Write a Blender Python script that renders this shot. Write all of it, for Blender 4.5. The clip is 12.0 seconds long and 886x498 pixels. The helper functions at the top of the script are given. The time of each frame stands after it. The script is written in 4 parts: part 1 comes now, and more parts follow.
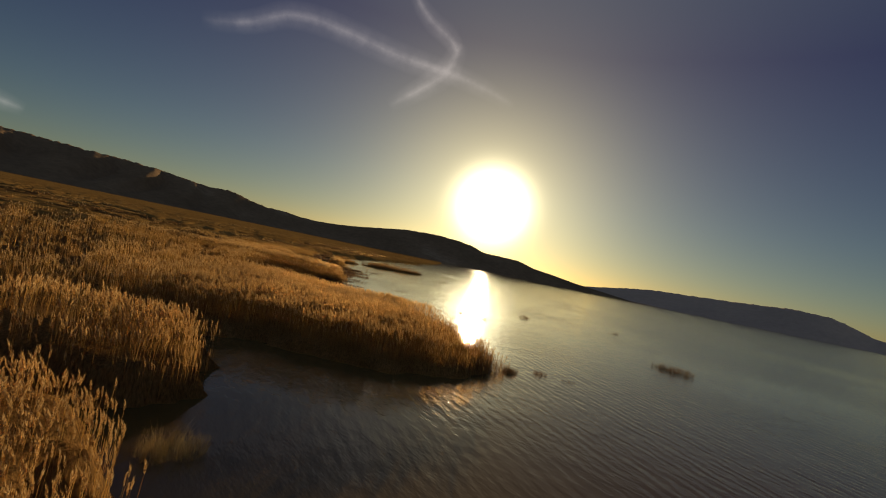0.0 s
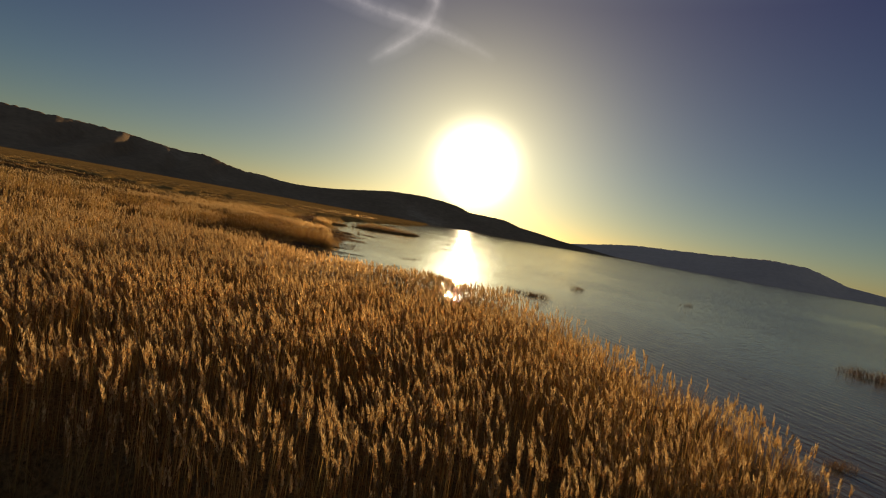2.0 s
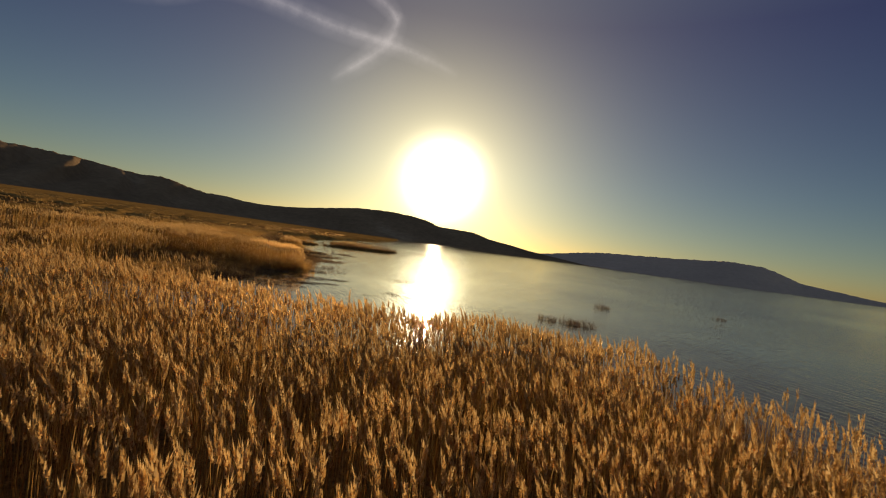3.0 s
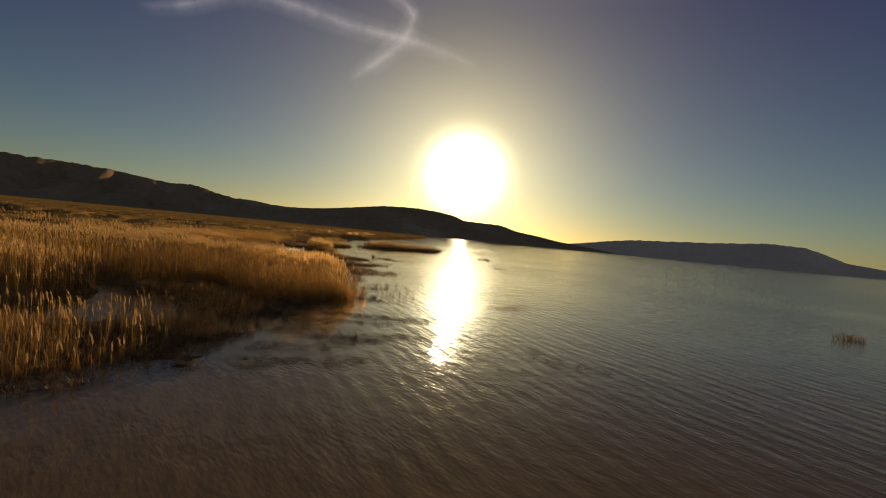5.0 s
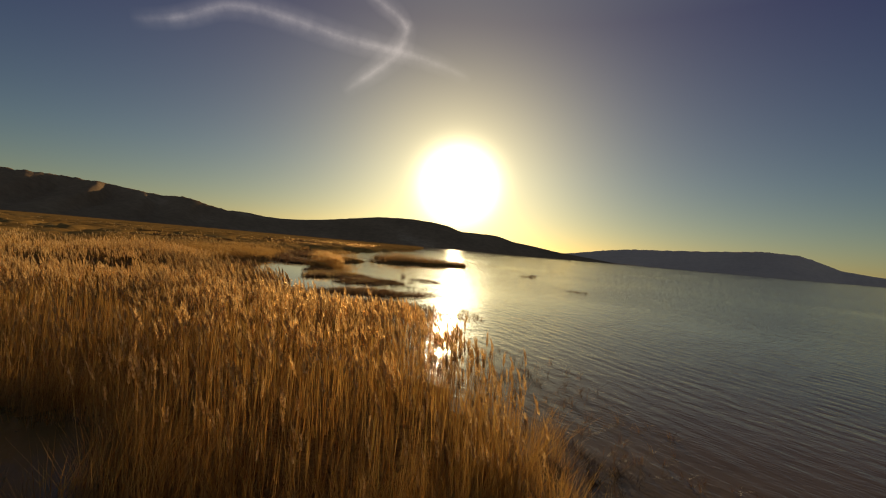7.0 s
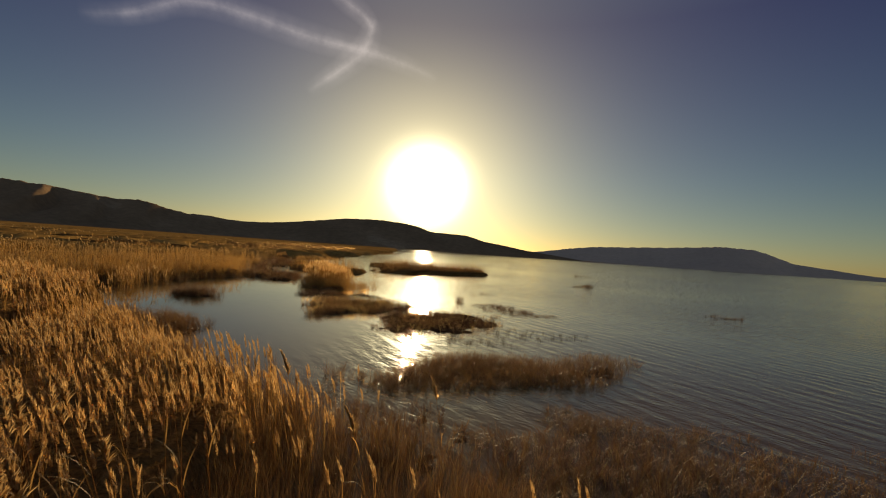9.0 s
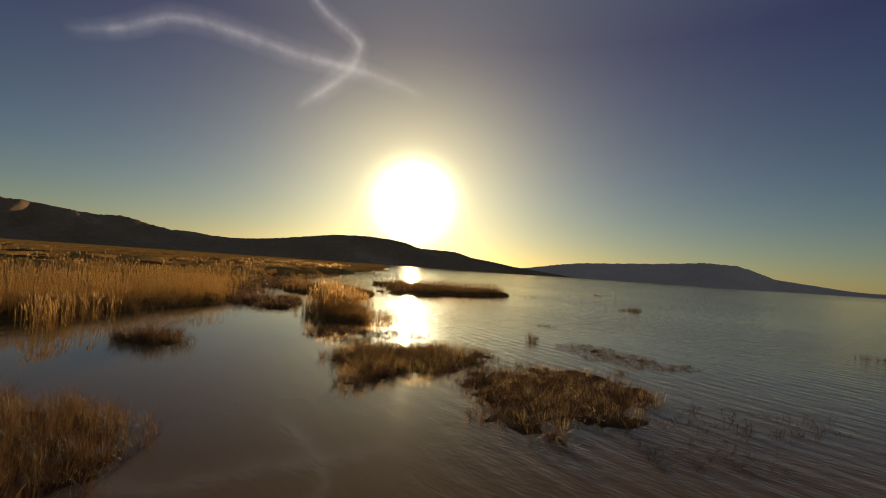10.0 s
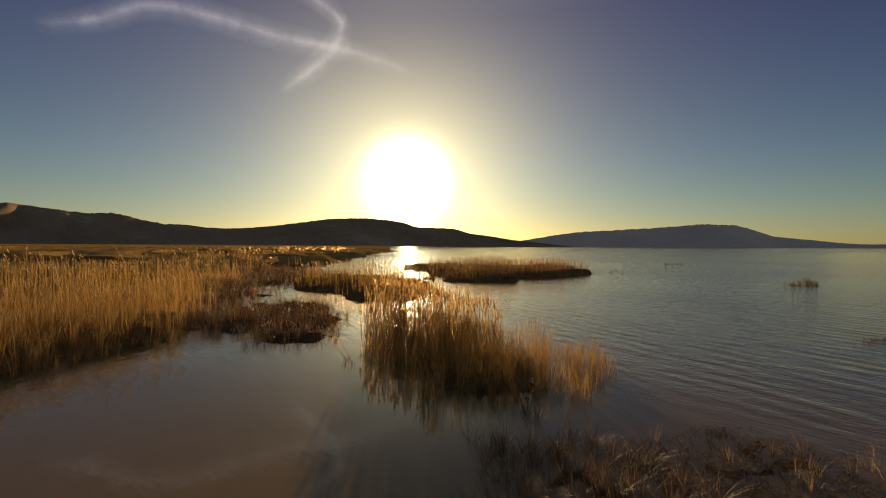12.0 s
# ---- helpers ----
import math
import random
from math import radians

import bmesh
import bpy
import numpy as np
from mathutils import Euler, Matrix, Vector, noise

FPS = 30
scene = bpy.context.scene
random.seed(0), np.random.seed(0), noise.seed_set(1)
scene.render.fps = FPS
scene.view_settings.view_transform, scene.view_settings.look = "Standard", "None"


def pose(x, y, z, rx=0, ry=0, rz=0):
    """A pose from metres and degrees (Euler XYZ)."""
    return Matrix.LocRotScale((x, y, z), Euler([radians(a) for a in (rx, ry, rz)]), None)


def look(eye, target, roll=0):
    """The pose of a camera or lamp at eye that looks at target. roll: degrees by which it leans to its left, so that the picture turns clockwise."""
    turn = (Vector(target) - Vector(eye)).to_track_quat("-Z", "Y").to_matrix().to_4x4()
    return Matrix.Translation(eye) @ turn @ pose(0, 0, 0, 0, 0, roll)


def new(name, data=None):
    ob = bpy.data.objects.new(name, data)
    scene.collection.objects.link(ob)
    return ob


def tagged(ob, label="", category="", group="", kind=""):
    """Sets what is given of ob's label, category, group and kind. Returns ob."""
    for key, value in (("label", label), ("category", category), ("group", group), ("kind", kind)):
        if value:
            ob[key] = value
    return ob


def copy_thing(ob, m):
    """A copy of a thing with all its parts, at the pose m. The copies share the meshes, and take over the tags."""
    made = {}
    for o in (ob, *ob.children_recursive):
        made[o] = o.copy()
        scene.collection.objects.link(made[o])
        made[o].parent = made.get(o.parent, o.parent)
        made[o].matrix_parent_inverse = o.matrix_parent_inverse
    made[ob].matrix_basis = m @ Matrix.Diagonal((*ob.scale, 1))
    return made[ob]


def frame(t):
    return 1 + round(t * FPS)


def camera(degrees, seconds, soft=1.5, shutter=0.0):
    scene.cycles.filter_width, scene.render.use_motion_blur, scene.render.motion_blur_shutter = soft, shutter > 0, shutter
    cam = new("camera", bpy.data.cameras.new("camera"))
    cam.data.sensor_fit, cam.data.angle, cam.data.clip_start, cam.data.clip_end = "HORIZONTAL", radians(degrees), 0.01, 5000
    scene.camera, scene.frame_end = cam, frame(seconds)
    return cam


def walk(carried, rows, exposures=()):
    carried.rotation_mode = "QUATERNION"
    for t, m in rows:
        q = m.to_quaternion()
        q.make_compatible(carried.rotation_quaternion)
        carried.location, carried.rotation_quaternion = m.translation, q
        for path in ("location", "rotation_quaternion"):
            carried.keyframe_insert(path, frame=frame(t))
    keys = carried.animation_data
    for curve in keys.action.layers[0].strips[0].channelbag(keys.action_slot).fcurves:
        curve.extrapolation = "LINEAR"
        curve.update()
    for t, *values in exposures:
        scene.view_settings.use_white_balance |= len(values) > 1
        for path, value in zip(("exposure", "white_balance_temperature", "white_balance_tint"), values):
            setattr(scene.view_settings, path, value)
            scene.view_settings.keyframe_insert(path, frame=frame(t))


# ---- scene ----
cam = camera(87.4, 12.0, soft=1.1, shutter=0.04)

# ---- the flight: seconds, eye, target, lean ----
PATH = [
    (0, (0.00, 0.00, 5.62), (-0.82, 9.96, 5.88), 11.77),
    (0.5, (-1.34, 4.40, 5.28), (-1.84, 14.38, 5.74), 10.37),
    (1, (-2.68, 8.77, 4.94), (-2.86, 18.75, 5.39), 11.29),
    (1.5, (-4.04, 13.03, 4.58), (-4.08, 23.03, 4.76), 11.67),
    (2, (-5.49, 17.32, 4.26), (-5.83, 27.30, 3.76), 10.29),
    (2.5, (-6.95, 21.61, 3.99), (-6.85, 31.60, 3.58), 8.45),
    (3, (-8.39, 25.89, 3.79), (-8.14, 35.88, 3.70), 8.00),
    (3.5, (-9.77, 30.12, 3.64), (-9.51, 40.12, 3.53), 6.53),
    (3.6, (-10.04, 30.97, 3.62), (-9.81, 40.96, 3.55), 6.52),
    (5.3, (-14.47, 45.03, 3.43), (-14.78, 55.02, 3.03), 5.39),
    (5.5, (-15.05, 46.66, 3.39), (-15.24, 56.64, 2.86), 5.51),
    (6, (-16.62, 50.70, 3.28), (-16.64, 60.69, 2.81), 5.92),
    (6.5, (-18.18, 54.68, 3.15), (-18.24, 64.68, 3.00), 5.48),
    (6.7, (-18.84, 56.28, 3.11), (-19.00, 66.28, 3.09), 5.38),
    (8.3, (-24.51, 69.27, 2.96), (-24.42, 79.27, 2.92), 2.87),
    (8.5, (-25.15, 70.88, 2.95), (-24.84, 80.88, 3.14), 3.50),
    (9, (-26.66, 74.90, 2.91), (-26.18, 84.89, 2.95), 4.00),
    (9.5, (-28.15, 78.87, 2.86), (-27.44, 88.84, 2.92), 3.39),
    (10, (-29.57, 82.73, 2.80), (-28.84, 92.69, 3.21), 3.92),
    (10.5, (-30.89, 86.53, 2.72), (-30.01, 96.49, 2.82), 1.74),
    (11, (-31.96, 90.22, 2.63), (-30.77, 100.15, 2.54), 0.36),
    (11.5, (-32.92, 93.71, 2.51), (-31.79, 103.64, 2.60), -0.13),
    (12, (-33.84, 97.04, 2.37), (-33.03, 107.01, 2.30), 0.31),
]
LOOK = ((0.0, -0.15, 7850), (1.0, -0.05, 7850), (2.0, 0.08, 7550), (2.5, 0.15, 7580), (3.5, 0.15, 7850), (5.5, -0.02, 8050), (6.5, 0.15, 8100), (8.5, 0.15, 8100), (9.5, 0.2, 8050), (10.5, 0.12, 7950), (11.0, 0.36, 7900), (11.5, 0.4, 7900), (12.0, 0.42, 7900))
walk(cam, [(t, look(eye, target, roll)) for t, eye, target, roll in PATH], [(t, stops, kelvin, 10.5) for t, stops, kelvin in LOOK])

# ---- light: a low evening sun straight ahead, clear sky ----
SUN_AZ, SUN_EL = 0.2, 7.9          # degrees: clockwise from +y, and above the horizon
SUN = Vector((math.sin(radians(SUN_AZ)) * math.cos(radians(SUN_EL)), math.cos(radians(SUN_AZ)) * math.cos(radians(SUN_EL)), math.sin(radians(SUN_EL))))


def build_light():
    world = bpy.data.worlds.new("evening_sky")
    scene.world = world
    world.use_nodes = True
    nt = world.node_tree
    nt.nodes.clear()
    out = nt.nodes.new("ShaderNodeOutputWorld")
    sky = nt.nodes.new("ShaderNodeTexSky")
    sky.sky_type, sky.sun_disc = "NISHITA", False
    sky.sun_elevation, sky.sun_rotation = radians(SUN_EL), radians(SUN_AZ)
    sky.altitude, sky.air_density, sky.dust_density, sky.ozone_density = 900, 1.0, 0.6, 2.5
    bg = nt.nodes.new("ShaderNodeBackground")
    bg.inputs["Strength"].default_value = 0.05
    tint = nt.nodes.new("ShaderNodeMix")
    tint.data_type, tint.blend_type = "RGBA", "MULTIPLY"
    tint.inputs[0].default_value = 1.0
    tex = nt.nodes.new("ShaderNodeTexCoord")
    sep = nt.nodes.new("ShaderNodeSeparateXYZ")
    nt.links.new(tex.outputs["Generated"], sep.inputs[0])
    # clear air: greenish over the horizon, violet blue higher up, raised overhead as added fill
    air = nt.nodes.new("ShaderNodeValToRGB")
    el = air.color_ramp.elements
    while len(el) < 5:
        el.new(0.5)
    for e, (p, c) in zip(el, ((0.0, (0.889, 0.897, 0.796)), (0.16, (0.668, 0.73, 0.828)), (0.44, (0.365, 0.36, 0.72)), (0.72, (1.404, 1.287, 1.326)), (1.0, (2.184, 1.95, 1.794)))):
        e.position, e.color = p, (*c, 1)
    nt.links.new(sep.outputs[2], air.inputs[0])
    # unseen sky opposite the sun: raised pale and warm to fill shaded reed fronts
    round_to = nt.nodes.new("ShaderNodeMapRange")
    round_to.inputs["From Min"].default_value, round_to.inputs["From Max"].default_value = -1.0, 1.0
    nt.links.new(sep.outputs[1], round_to.inputs["Value"])
    back = nt.nodes.new("ShaderNodeValToRGB")
    el = back.color_ramp.elements
    el.new(0.5)
    for e, (p, c) in zip(el, ((0.0, (3.4, 2.7, 2.1)), (0.3, (2.4, 2.0, 1.7)), (0.56, (1, 1, 1)))):
        e.position, e.color = p, (*c, 1)
    nt.links.new(round_to.outputs[0], back.inputs[0])
    whole = nt.nodes.new("ShaderNodeMix")
    whole.data_type, whole.blend_type = "RGBA", "MULTIPLY"
    whole.inputs[0].default_value = 1.0
    nt.links.new(air.outputs[0], whole.inputs[6])
    nt.links.new(back.outputs[0], whole.inputs[7])
    nt.links.new(whole.outputs[2], tint.inputs[7])
    nt.links.new(sky.outputs[0], tint.inputs[6])
    nt.links.new(tint.outputs[2], bg.inputs["Color"])
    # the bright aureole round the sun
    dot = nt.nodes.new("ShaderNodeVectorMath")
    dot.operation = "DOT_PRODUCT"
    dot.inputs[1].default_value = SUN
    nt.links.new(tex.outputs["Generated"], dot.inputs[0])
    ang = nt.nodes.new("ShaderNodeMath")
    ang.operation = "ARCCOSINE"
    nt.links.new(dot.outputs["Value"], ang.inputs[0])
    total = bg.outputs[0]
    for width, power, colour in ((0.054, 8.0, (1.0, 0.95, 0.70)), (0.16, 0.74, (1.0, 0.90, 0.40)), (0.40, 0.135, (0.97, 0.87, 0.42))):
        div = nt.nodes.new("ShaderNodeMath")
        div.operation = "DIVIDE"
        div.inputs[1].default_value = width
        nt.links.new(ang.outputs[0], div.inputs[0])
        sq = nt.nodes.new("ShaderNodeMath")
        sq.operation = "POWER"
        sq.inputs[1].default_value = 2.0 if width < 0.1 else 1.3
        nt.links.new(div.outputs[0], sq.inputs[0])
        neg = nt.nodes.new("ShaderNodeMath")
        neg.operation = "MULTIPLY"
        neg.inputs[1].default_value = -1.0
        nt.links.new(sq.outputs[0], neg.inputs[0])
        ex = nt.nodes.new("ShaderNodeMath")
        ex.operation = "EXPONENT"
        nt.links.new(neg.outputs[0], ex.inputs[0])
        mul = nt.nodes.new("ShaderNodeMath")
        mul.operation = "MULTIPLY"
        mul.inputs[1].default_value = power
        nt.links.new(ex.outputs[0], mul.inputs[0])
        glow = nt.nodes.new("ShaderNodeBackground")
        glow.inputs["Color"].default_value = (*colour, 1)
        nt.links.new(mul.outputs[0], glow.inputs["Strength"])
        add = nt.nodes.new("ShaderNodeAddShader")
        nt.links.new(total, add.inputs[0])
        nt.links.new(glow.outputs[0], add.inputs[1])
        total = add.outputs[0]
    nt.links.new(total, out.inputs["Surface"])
    lamp = bpy.data.lights.new("sun", "SUN")
    lamp.energy, lamp.angle, lamp.color = 5.0, radians(0.9), (1.0, 0.82, 0.53)
    ob = new("sun", lamp)
    ob.matrix_world = look(SUN * 300, (0, 0, 0))


build_light()


# ---- materials ----
def nodes_of(name):
    mat = bpy.data.materials.new(name)
    mat.use_nodes = True
    nt = mat.node_tree
    nt.nodes.clear()
    return mat, nt, nt.nodes.new("ShaderNodeOutputMaterial")


def ramp(nt, source, stops):
    node = nt.nodes.new("ShaderNodeValToRGB")
    el = node.color_ramp.elements
    while len(el) < len(stops):
        el.new(0.5)
    for e, (p, c) in zip(el, stops):
        e.position, e.color = p, (*c, 1)
    nt.links.new(source, node.inputs[0])
    return node.outputs[0]


def noise_tex(nt, scale, detail=4.0, rough=0.55, coords="Object", stretch=(1, 1, 1), turn=0.0):
    tex = nt.nodes.new("ShaderNodeTexCoord")
    mp = nt.nodes.new("ShaderNodeMapping")
    mp.inputs["Scale"].default_value = stretch
    turned = nt.nodes.new("ShaderNodeMapping")
    turned.inputs["Rotation"].default_value = (0, 0, turn)
    nt.links.new(tex.outputs[coords], turned.inputs[0])
    nt.links.new(turned.outputs[0], mp.inputs[0])
    n = nt.nodes.new("ShaderNodeTexNoise")
    n.inputs["Scale"].default_value, n.inputs["Detail"].default_value, n.inputs["Roughness"].default_value = scale, detail, rough
    nt.links.new(mp.outputs[0], n.inputs["Vector"])
    return n.outputs[0]


def mix_col(nt, fac, a, b, mode="MIX"):
    m = nt.nodes.new("ShaderNodeMix")
    m.data_type, m.blend_type = "RGBA", mode
    for key, value in ((0, fac), (6, a), (7, b)):
        if isinstance(value, (int, float)):
            m.inputs[key].default_value = value
        elif isinstance(value, tuple):
            m.inputs[key].default_value = (*value, 1)
        else:
            nt.links.new(value, m.inputs[key])
    return m.outputs[2]


def plant_material(name, stops, through_light, rough=0.6, onward=0.15, patch=((0.3, (0.75, 0.75, 0.75)), (0.7, (1.15, 1.1, 1.0)))):
    """Dry plant fibre: each blade its own tone, patches of the stand darker or paler, light shining through."""
    mat, nt, out = nodes_of(name)
    geo = nt.nodes.new("ShaderNodeNewGeometry")
    tone = ramp(nt, geo.outputs["Random Per Island"], stops)
    col = mix_col(nt, 1.0, tone, ramp(nt, noise_tex(nt, 0.22, 3), patch), "MULTIPLY")
    fine = ramp(nt, noise_tex(nt, 9.0, 3, 0.6, "Object", (1, 1, 0.25)), ((0.25, (0.75, 0.72, 0.68)), (0.75, (1.15, 1.15, 1.1))))
    col = mix_col(nt, 1.0, col, fine, "MULTIPLY")
    bsdf = nt.nodes.new("ShaderNodeBsdfPrincipled")
    bsdf.inputs["Roughness"].default_value = rough
    bsdf.inputs["Specular IOR Level"].default_value = 0.3
    nt.links.new(col, bsdf.inputs["Base Color"])
    tr = nt.nodes.new("ShaderNodeBsdfTranslucent")
    nt.links.new(col, tr.inputs["Color"])
    m = nt.nodes.new("ShaderNodeMixShader")
    m.inputs[0].default_value = through_light
    nt.links.new(bsdf.outputs[0], m.inputs[1])
    nt.links.new(tr.outputs[0], m.inputs[2])
    # thin fibres pass part of the light on, close to its own direction
    fwd = nt.nodes.new("ShaderNodeBsdfRefraction")
    fwd.inputs["IOR"].default_value, fwd.inputs["Roughness"].default_value = 1.25, 0.55
    nt.links.new(col, fwd.inputs["Color"])
    both = nt.nodes.new("ShaderNodeMixShader")
    both.inputs[0].default_value = onward
    nt.links.new(m.outputs[0], both.inputs[1])
    nt.links.new(fwd.outputs[0], both.inputs[2])
    nt.links.new(both.outputs[0], out.inputs["Surface"])
    return mat


WIND = 66.0     # degrees by which the ripples' crests are turned


def water_material():
    mat, nt, out = nodes_of("lake_water")
    bsdf = nt.nodes.new("ShaderNodeBsdfPrincipled")
    mud = ramp(nt, noise_tex(nt, 0.12, 4), ((0.3, (0.096, 0.060, 0.021)), (0.7, (0.130, 0.084, 0.032))))
    bsdf.inputs["Roughness"].default_value = 0.045
    bsdf.inputs["IOR"].default_value = 1.333
    # wind ripples in crests that run across the breeze, on top of a slower chop
    a = noise_tex(nt, 2.2, 2, 0.45, "Object", (0.62, 1.5, 1), radians(WIND))
    b = noise_tex(nt, 0.75, 2, 0.5, "Object", (0.60, 1.3, 1), radians(WIND + 14))
    c = noise_tex(nt, 9.0, 2, 0.5, "Object", (0.5, 1.4, 1), radians(WIND - 18))
    # long regular crests, bent and broken
    tex = nt.nodes.new("ShaderNodeTexCoord")
    turned = nt.nodes.new("ShaderNodeMapping")
    turned.inputs["Rotation"].default_value = (0, 0, radians(WIND))
    nt.links.new(tex.outputs["Object"], turned.inputs[0])
    crest = nt.nodes.new("ShaderNodeTexWave")
    crest.wave_type, crest.bands_direction = "BANDS", "Y"
    for key, value in (("Scale", 0.55), ("Distortion", 5.0), ("Detail", 2.0), ("Detail Scale", 0.45), ("Detail Roughness", 0.55)):
        crest.inputs[key].default_value = value
    nt.links.new(turned.outputs[0], crest.inputs["Vector"])
    total = None
    for n, w in ((a, 0.36), (b, 0.48), (c, 0.13), (crest.outputs["Fac"], 0.075)):
        mul = nt.nodes.new("ShaderNodeMath")
        mul.operation = "MULTIPLY"
        mul.inputs[1].default_value = w
        nt.links.new(n, mul.inputs[0])
        if total is None:
            total = mul.outputs[0]
        else:
            add = nt.nodes.new("ShaderNodeMath")
            nt.links.new(total, add.inputs[0])
            nt.links.new(mul.outputs[0], add.inputs[1])
            total = add.outputs[0]
    breeze = ramp(nt, noise_tex(nt, 0.035, 3), ((0.35, (0.45, 0.45, 0.45)), (0.65, (1, 1, 1))))
    # the pool behind the reeds lies sheltered
    mp = nt.nodes.new("ShaderNodeMapping")
    mp.inputs["Location"].default_value = (34.5 / 7.5, -95.0 / 17.0, 0)
    mp.inputs["Scale"].default_value = (1 / 7.5, 1 / 17.0, 1)
    nt.links.new(tex.outputs["Object"], mp.inputs[0])
    far = nt.nodes.new("ShaderNodeVectorMath")
    far.operation = "LENGTH"
    nt.links.new(mp.outputs[0], far.inputs[0])
    # a muddy shoal where the sedge islands stand
    shoal = nt.nodes.new("ShaderNodeMapping")
    shoal.inputs["Location"].default_value = (34.5 / 10.0, -99.0 / 9.0, 0)
    shoal.inputs["Scale"].default_value = (1 / 10.0, 1 / 9.0, 1)
    nt.links.new(tex.outputs["Object"], shoal.inputs[0])
    deep = nt.nodes.new("ShaderNodeVectorMath")
    deep.operation = "LENGTH"
    nt.links.new(shoal.outputs[0], deep.inputs[0])
    nt.links.new(mix_col(nt, 1.0, mud, ramp(nt, deep.outputs["Value"], ((0.3, (1.15, 1.12, 1.1)), (1.0, (1, 1, 1)))), "MULTIPLY"), bsdf.inputs["Base Color"])
    calm = mix_col(nt, 1.0, breeze, ramp(nt, far.outputs["Value"], ((0.75, (0.10, 0.10, 0.10)), (1.0, (1, 1, 1)))), "MULTIPLY")
    bump = nt.nodes.new("ShaderNodeBump")
    bump.inputs["Distance"].default_value = 0.08
    nt.links.new(calm, bump.inputs["Strength"])
    nt.links.new(total, bump.inputs["Height"])
    nt.links.new(bump.outputs[0], bsdf.inputs["Normal"])
    nt.links.new(bsdf.outputs[0], out.inputs["Surface"])
    return mat


def land_material(name, stops, scale, rough=0.95, fine_low=0.7):
    mat, nt, out = nodes_of(name)
    big = ramp(nt, noise_tex(nt, scale, 6, 0.6), stops)
    fine = ramp(nt, noise_tex(nt, scale * 14, 5, 0.65), ((0.3, (fine_low,) * 3), (0.7, (2 - fine_low,) * 3)))
    bsdf = nt.nodes.new("ShaderNodeBsdfPrincipled")
    bsdf.inputs["Roughness"].default_value = rough
    bsdf.inputs["Specular IOR Level"].default_value = 0.0
    nt.links.new(mix_col(nt, 1.0, big, fine, "MULTIPLY"), bsdf.inputs["Base Color"])
    nt.links.new(bsdf.outputs[0], out.inputs["Surface"])
    return mat


def litter_material():
    """Upright dead leaves pressed together: streaks that run up and down, brown in patches."""
    mat, nt, out = nodes_of("dead_reed_litter")
    big = ramp(nt, noise_tex(nt, 0.9, 4), ((0.3, (0.28, 0.145, 0.055)), (0.7, (0.46, 0.26, 0.105))))
    streak = noise_tex(nt, 16.0, 4, 0.65, "Object", (1, 1, 0.1))
    bsdf = nt.nodes.new("ShaderNodeBsdfPrincipled")
    bsdf.inputs["Roughness"].default_value = 0.95
    bsdf.inputs["Specular IOR Level"].default_value = 0.0
    col = mix_col(nt, 1.0, big, ramp(nt, streak, ((0.3, (0.45, 0.43, 0.4)), (0.7, (1.4, 1.35, 1.3)))), "MULTIPLY")
    nt.links.new(col, bsdf.inputs["Base Color"])
    tr = nt.nodes.new("ShaderNodeBsdfTranslucent")
    nt.links.new(col, tr.inputs["Color"])
    both = nt.nodes.new("ShaderNodeMixShader")
    both.inputs[0].default_value = 0.5
    nt.links.new(bsdf.outputs[0], both.inputs[1])
    nt.links.new(tr.outputs[0], both.inputs[2])
    bump = nt.nodes.new("ShaderNodeBump")
    bump.inputs["Distance"].default_value = 0.12
    nt.links.new(streak, bump.inputs["Height"])
    nt.links.new(bump.outputs[0], bsdf.inputs["Normal"])
    nt.links.new(both.outputs[0], out.inputs["Surface"])
    return mat


STRAW = plant_material("dry_reed_straw", ((0.0, (0.24, 0.11, 0.032)), (0.4, (0.38, 0.20, 0.064)), (0.8, (0.50, 0.30, 0.115)), (1.0, (0.38, 0.25, 0.08))), 0.5)
PLUME = plant_material("reed_plume_fluff", ((0.0, (0.45, 0.255, 0.10)), (0.5, (0.57, 0.365, 0.175)), (1.0, (0.69, 0.49, 0.28))), 0.56, 0.85, onward=0.2)
# darker copy of PLUME: weaker light on some stands, put into the colour
DIM_PLUME = plant_material("dimmed_reed_plume", ((0.0, (0.27, 0.145, 0.055)), (0.5, (0.38, 0.22, 0.09)), (1.0, (0.50, 0.33, 0.15))), 0.5, 0.8, onward=0.1)
SEDGE = plant_material("dry_sedge_blade", ((0.0, (0.075, 0.032, 0.018)), (0.45, (0.16, 0.078, 0.041)), (0.80, (0.27, 0.15, 0.07)), (0.93, (0.46, 0.30, 0.14)), (1.0, (0.25, 0.20, 0.07))), 0.27, onward=0.1)
GRASS = plant_material("fine_dry_grass", ((0.0, (0.32, 0.16, 0.06)), (0.5, (0.50, 0.29, 0.12)), (0.85, (0.64, 0.43, 0.22)), (1.0, (0.48, 0.39, 0.16))), 0.36)
RUSSET = plant_material("russet_dry_leaves", ((0.0, (0.15, 0.068, 0.03)), (0.5, (0.26, 0.135, 0.06)), (0.85, (0.38, 0.225, 0.105)), (1.0, (0.34, 0.26, 0.11))), 0.28, onward=0.1)
# paler than GRASS: light caught by the stems is put into the tone
PALE_GRASS = plant_material("pale_dry_grass", ((0.0, (0.50, 0.31, 0.11)), (0.5, (0.70, 0.47, 0.19)), (1.0, (0.84, 0.64, 0.31))), 0.4)
WEED = plant_material("sodden_dark_weed", ((0.0, (0.035, 0.018, 0.01)), (0.6, (0.085, 0.048, 0.022)), (0.94, (0.13, 0.08, 0.036)), (1.0, (0.36, 0.27, 0.15))), 0.12, 0.95, onward=0.03)
WATER = water_material()
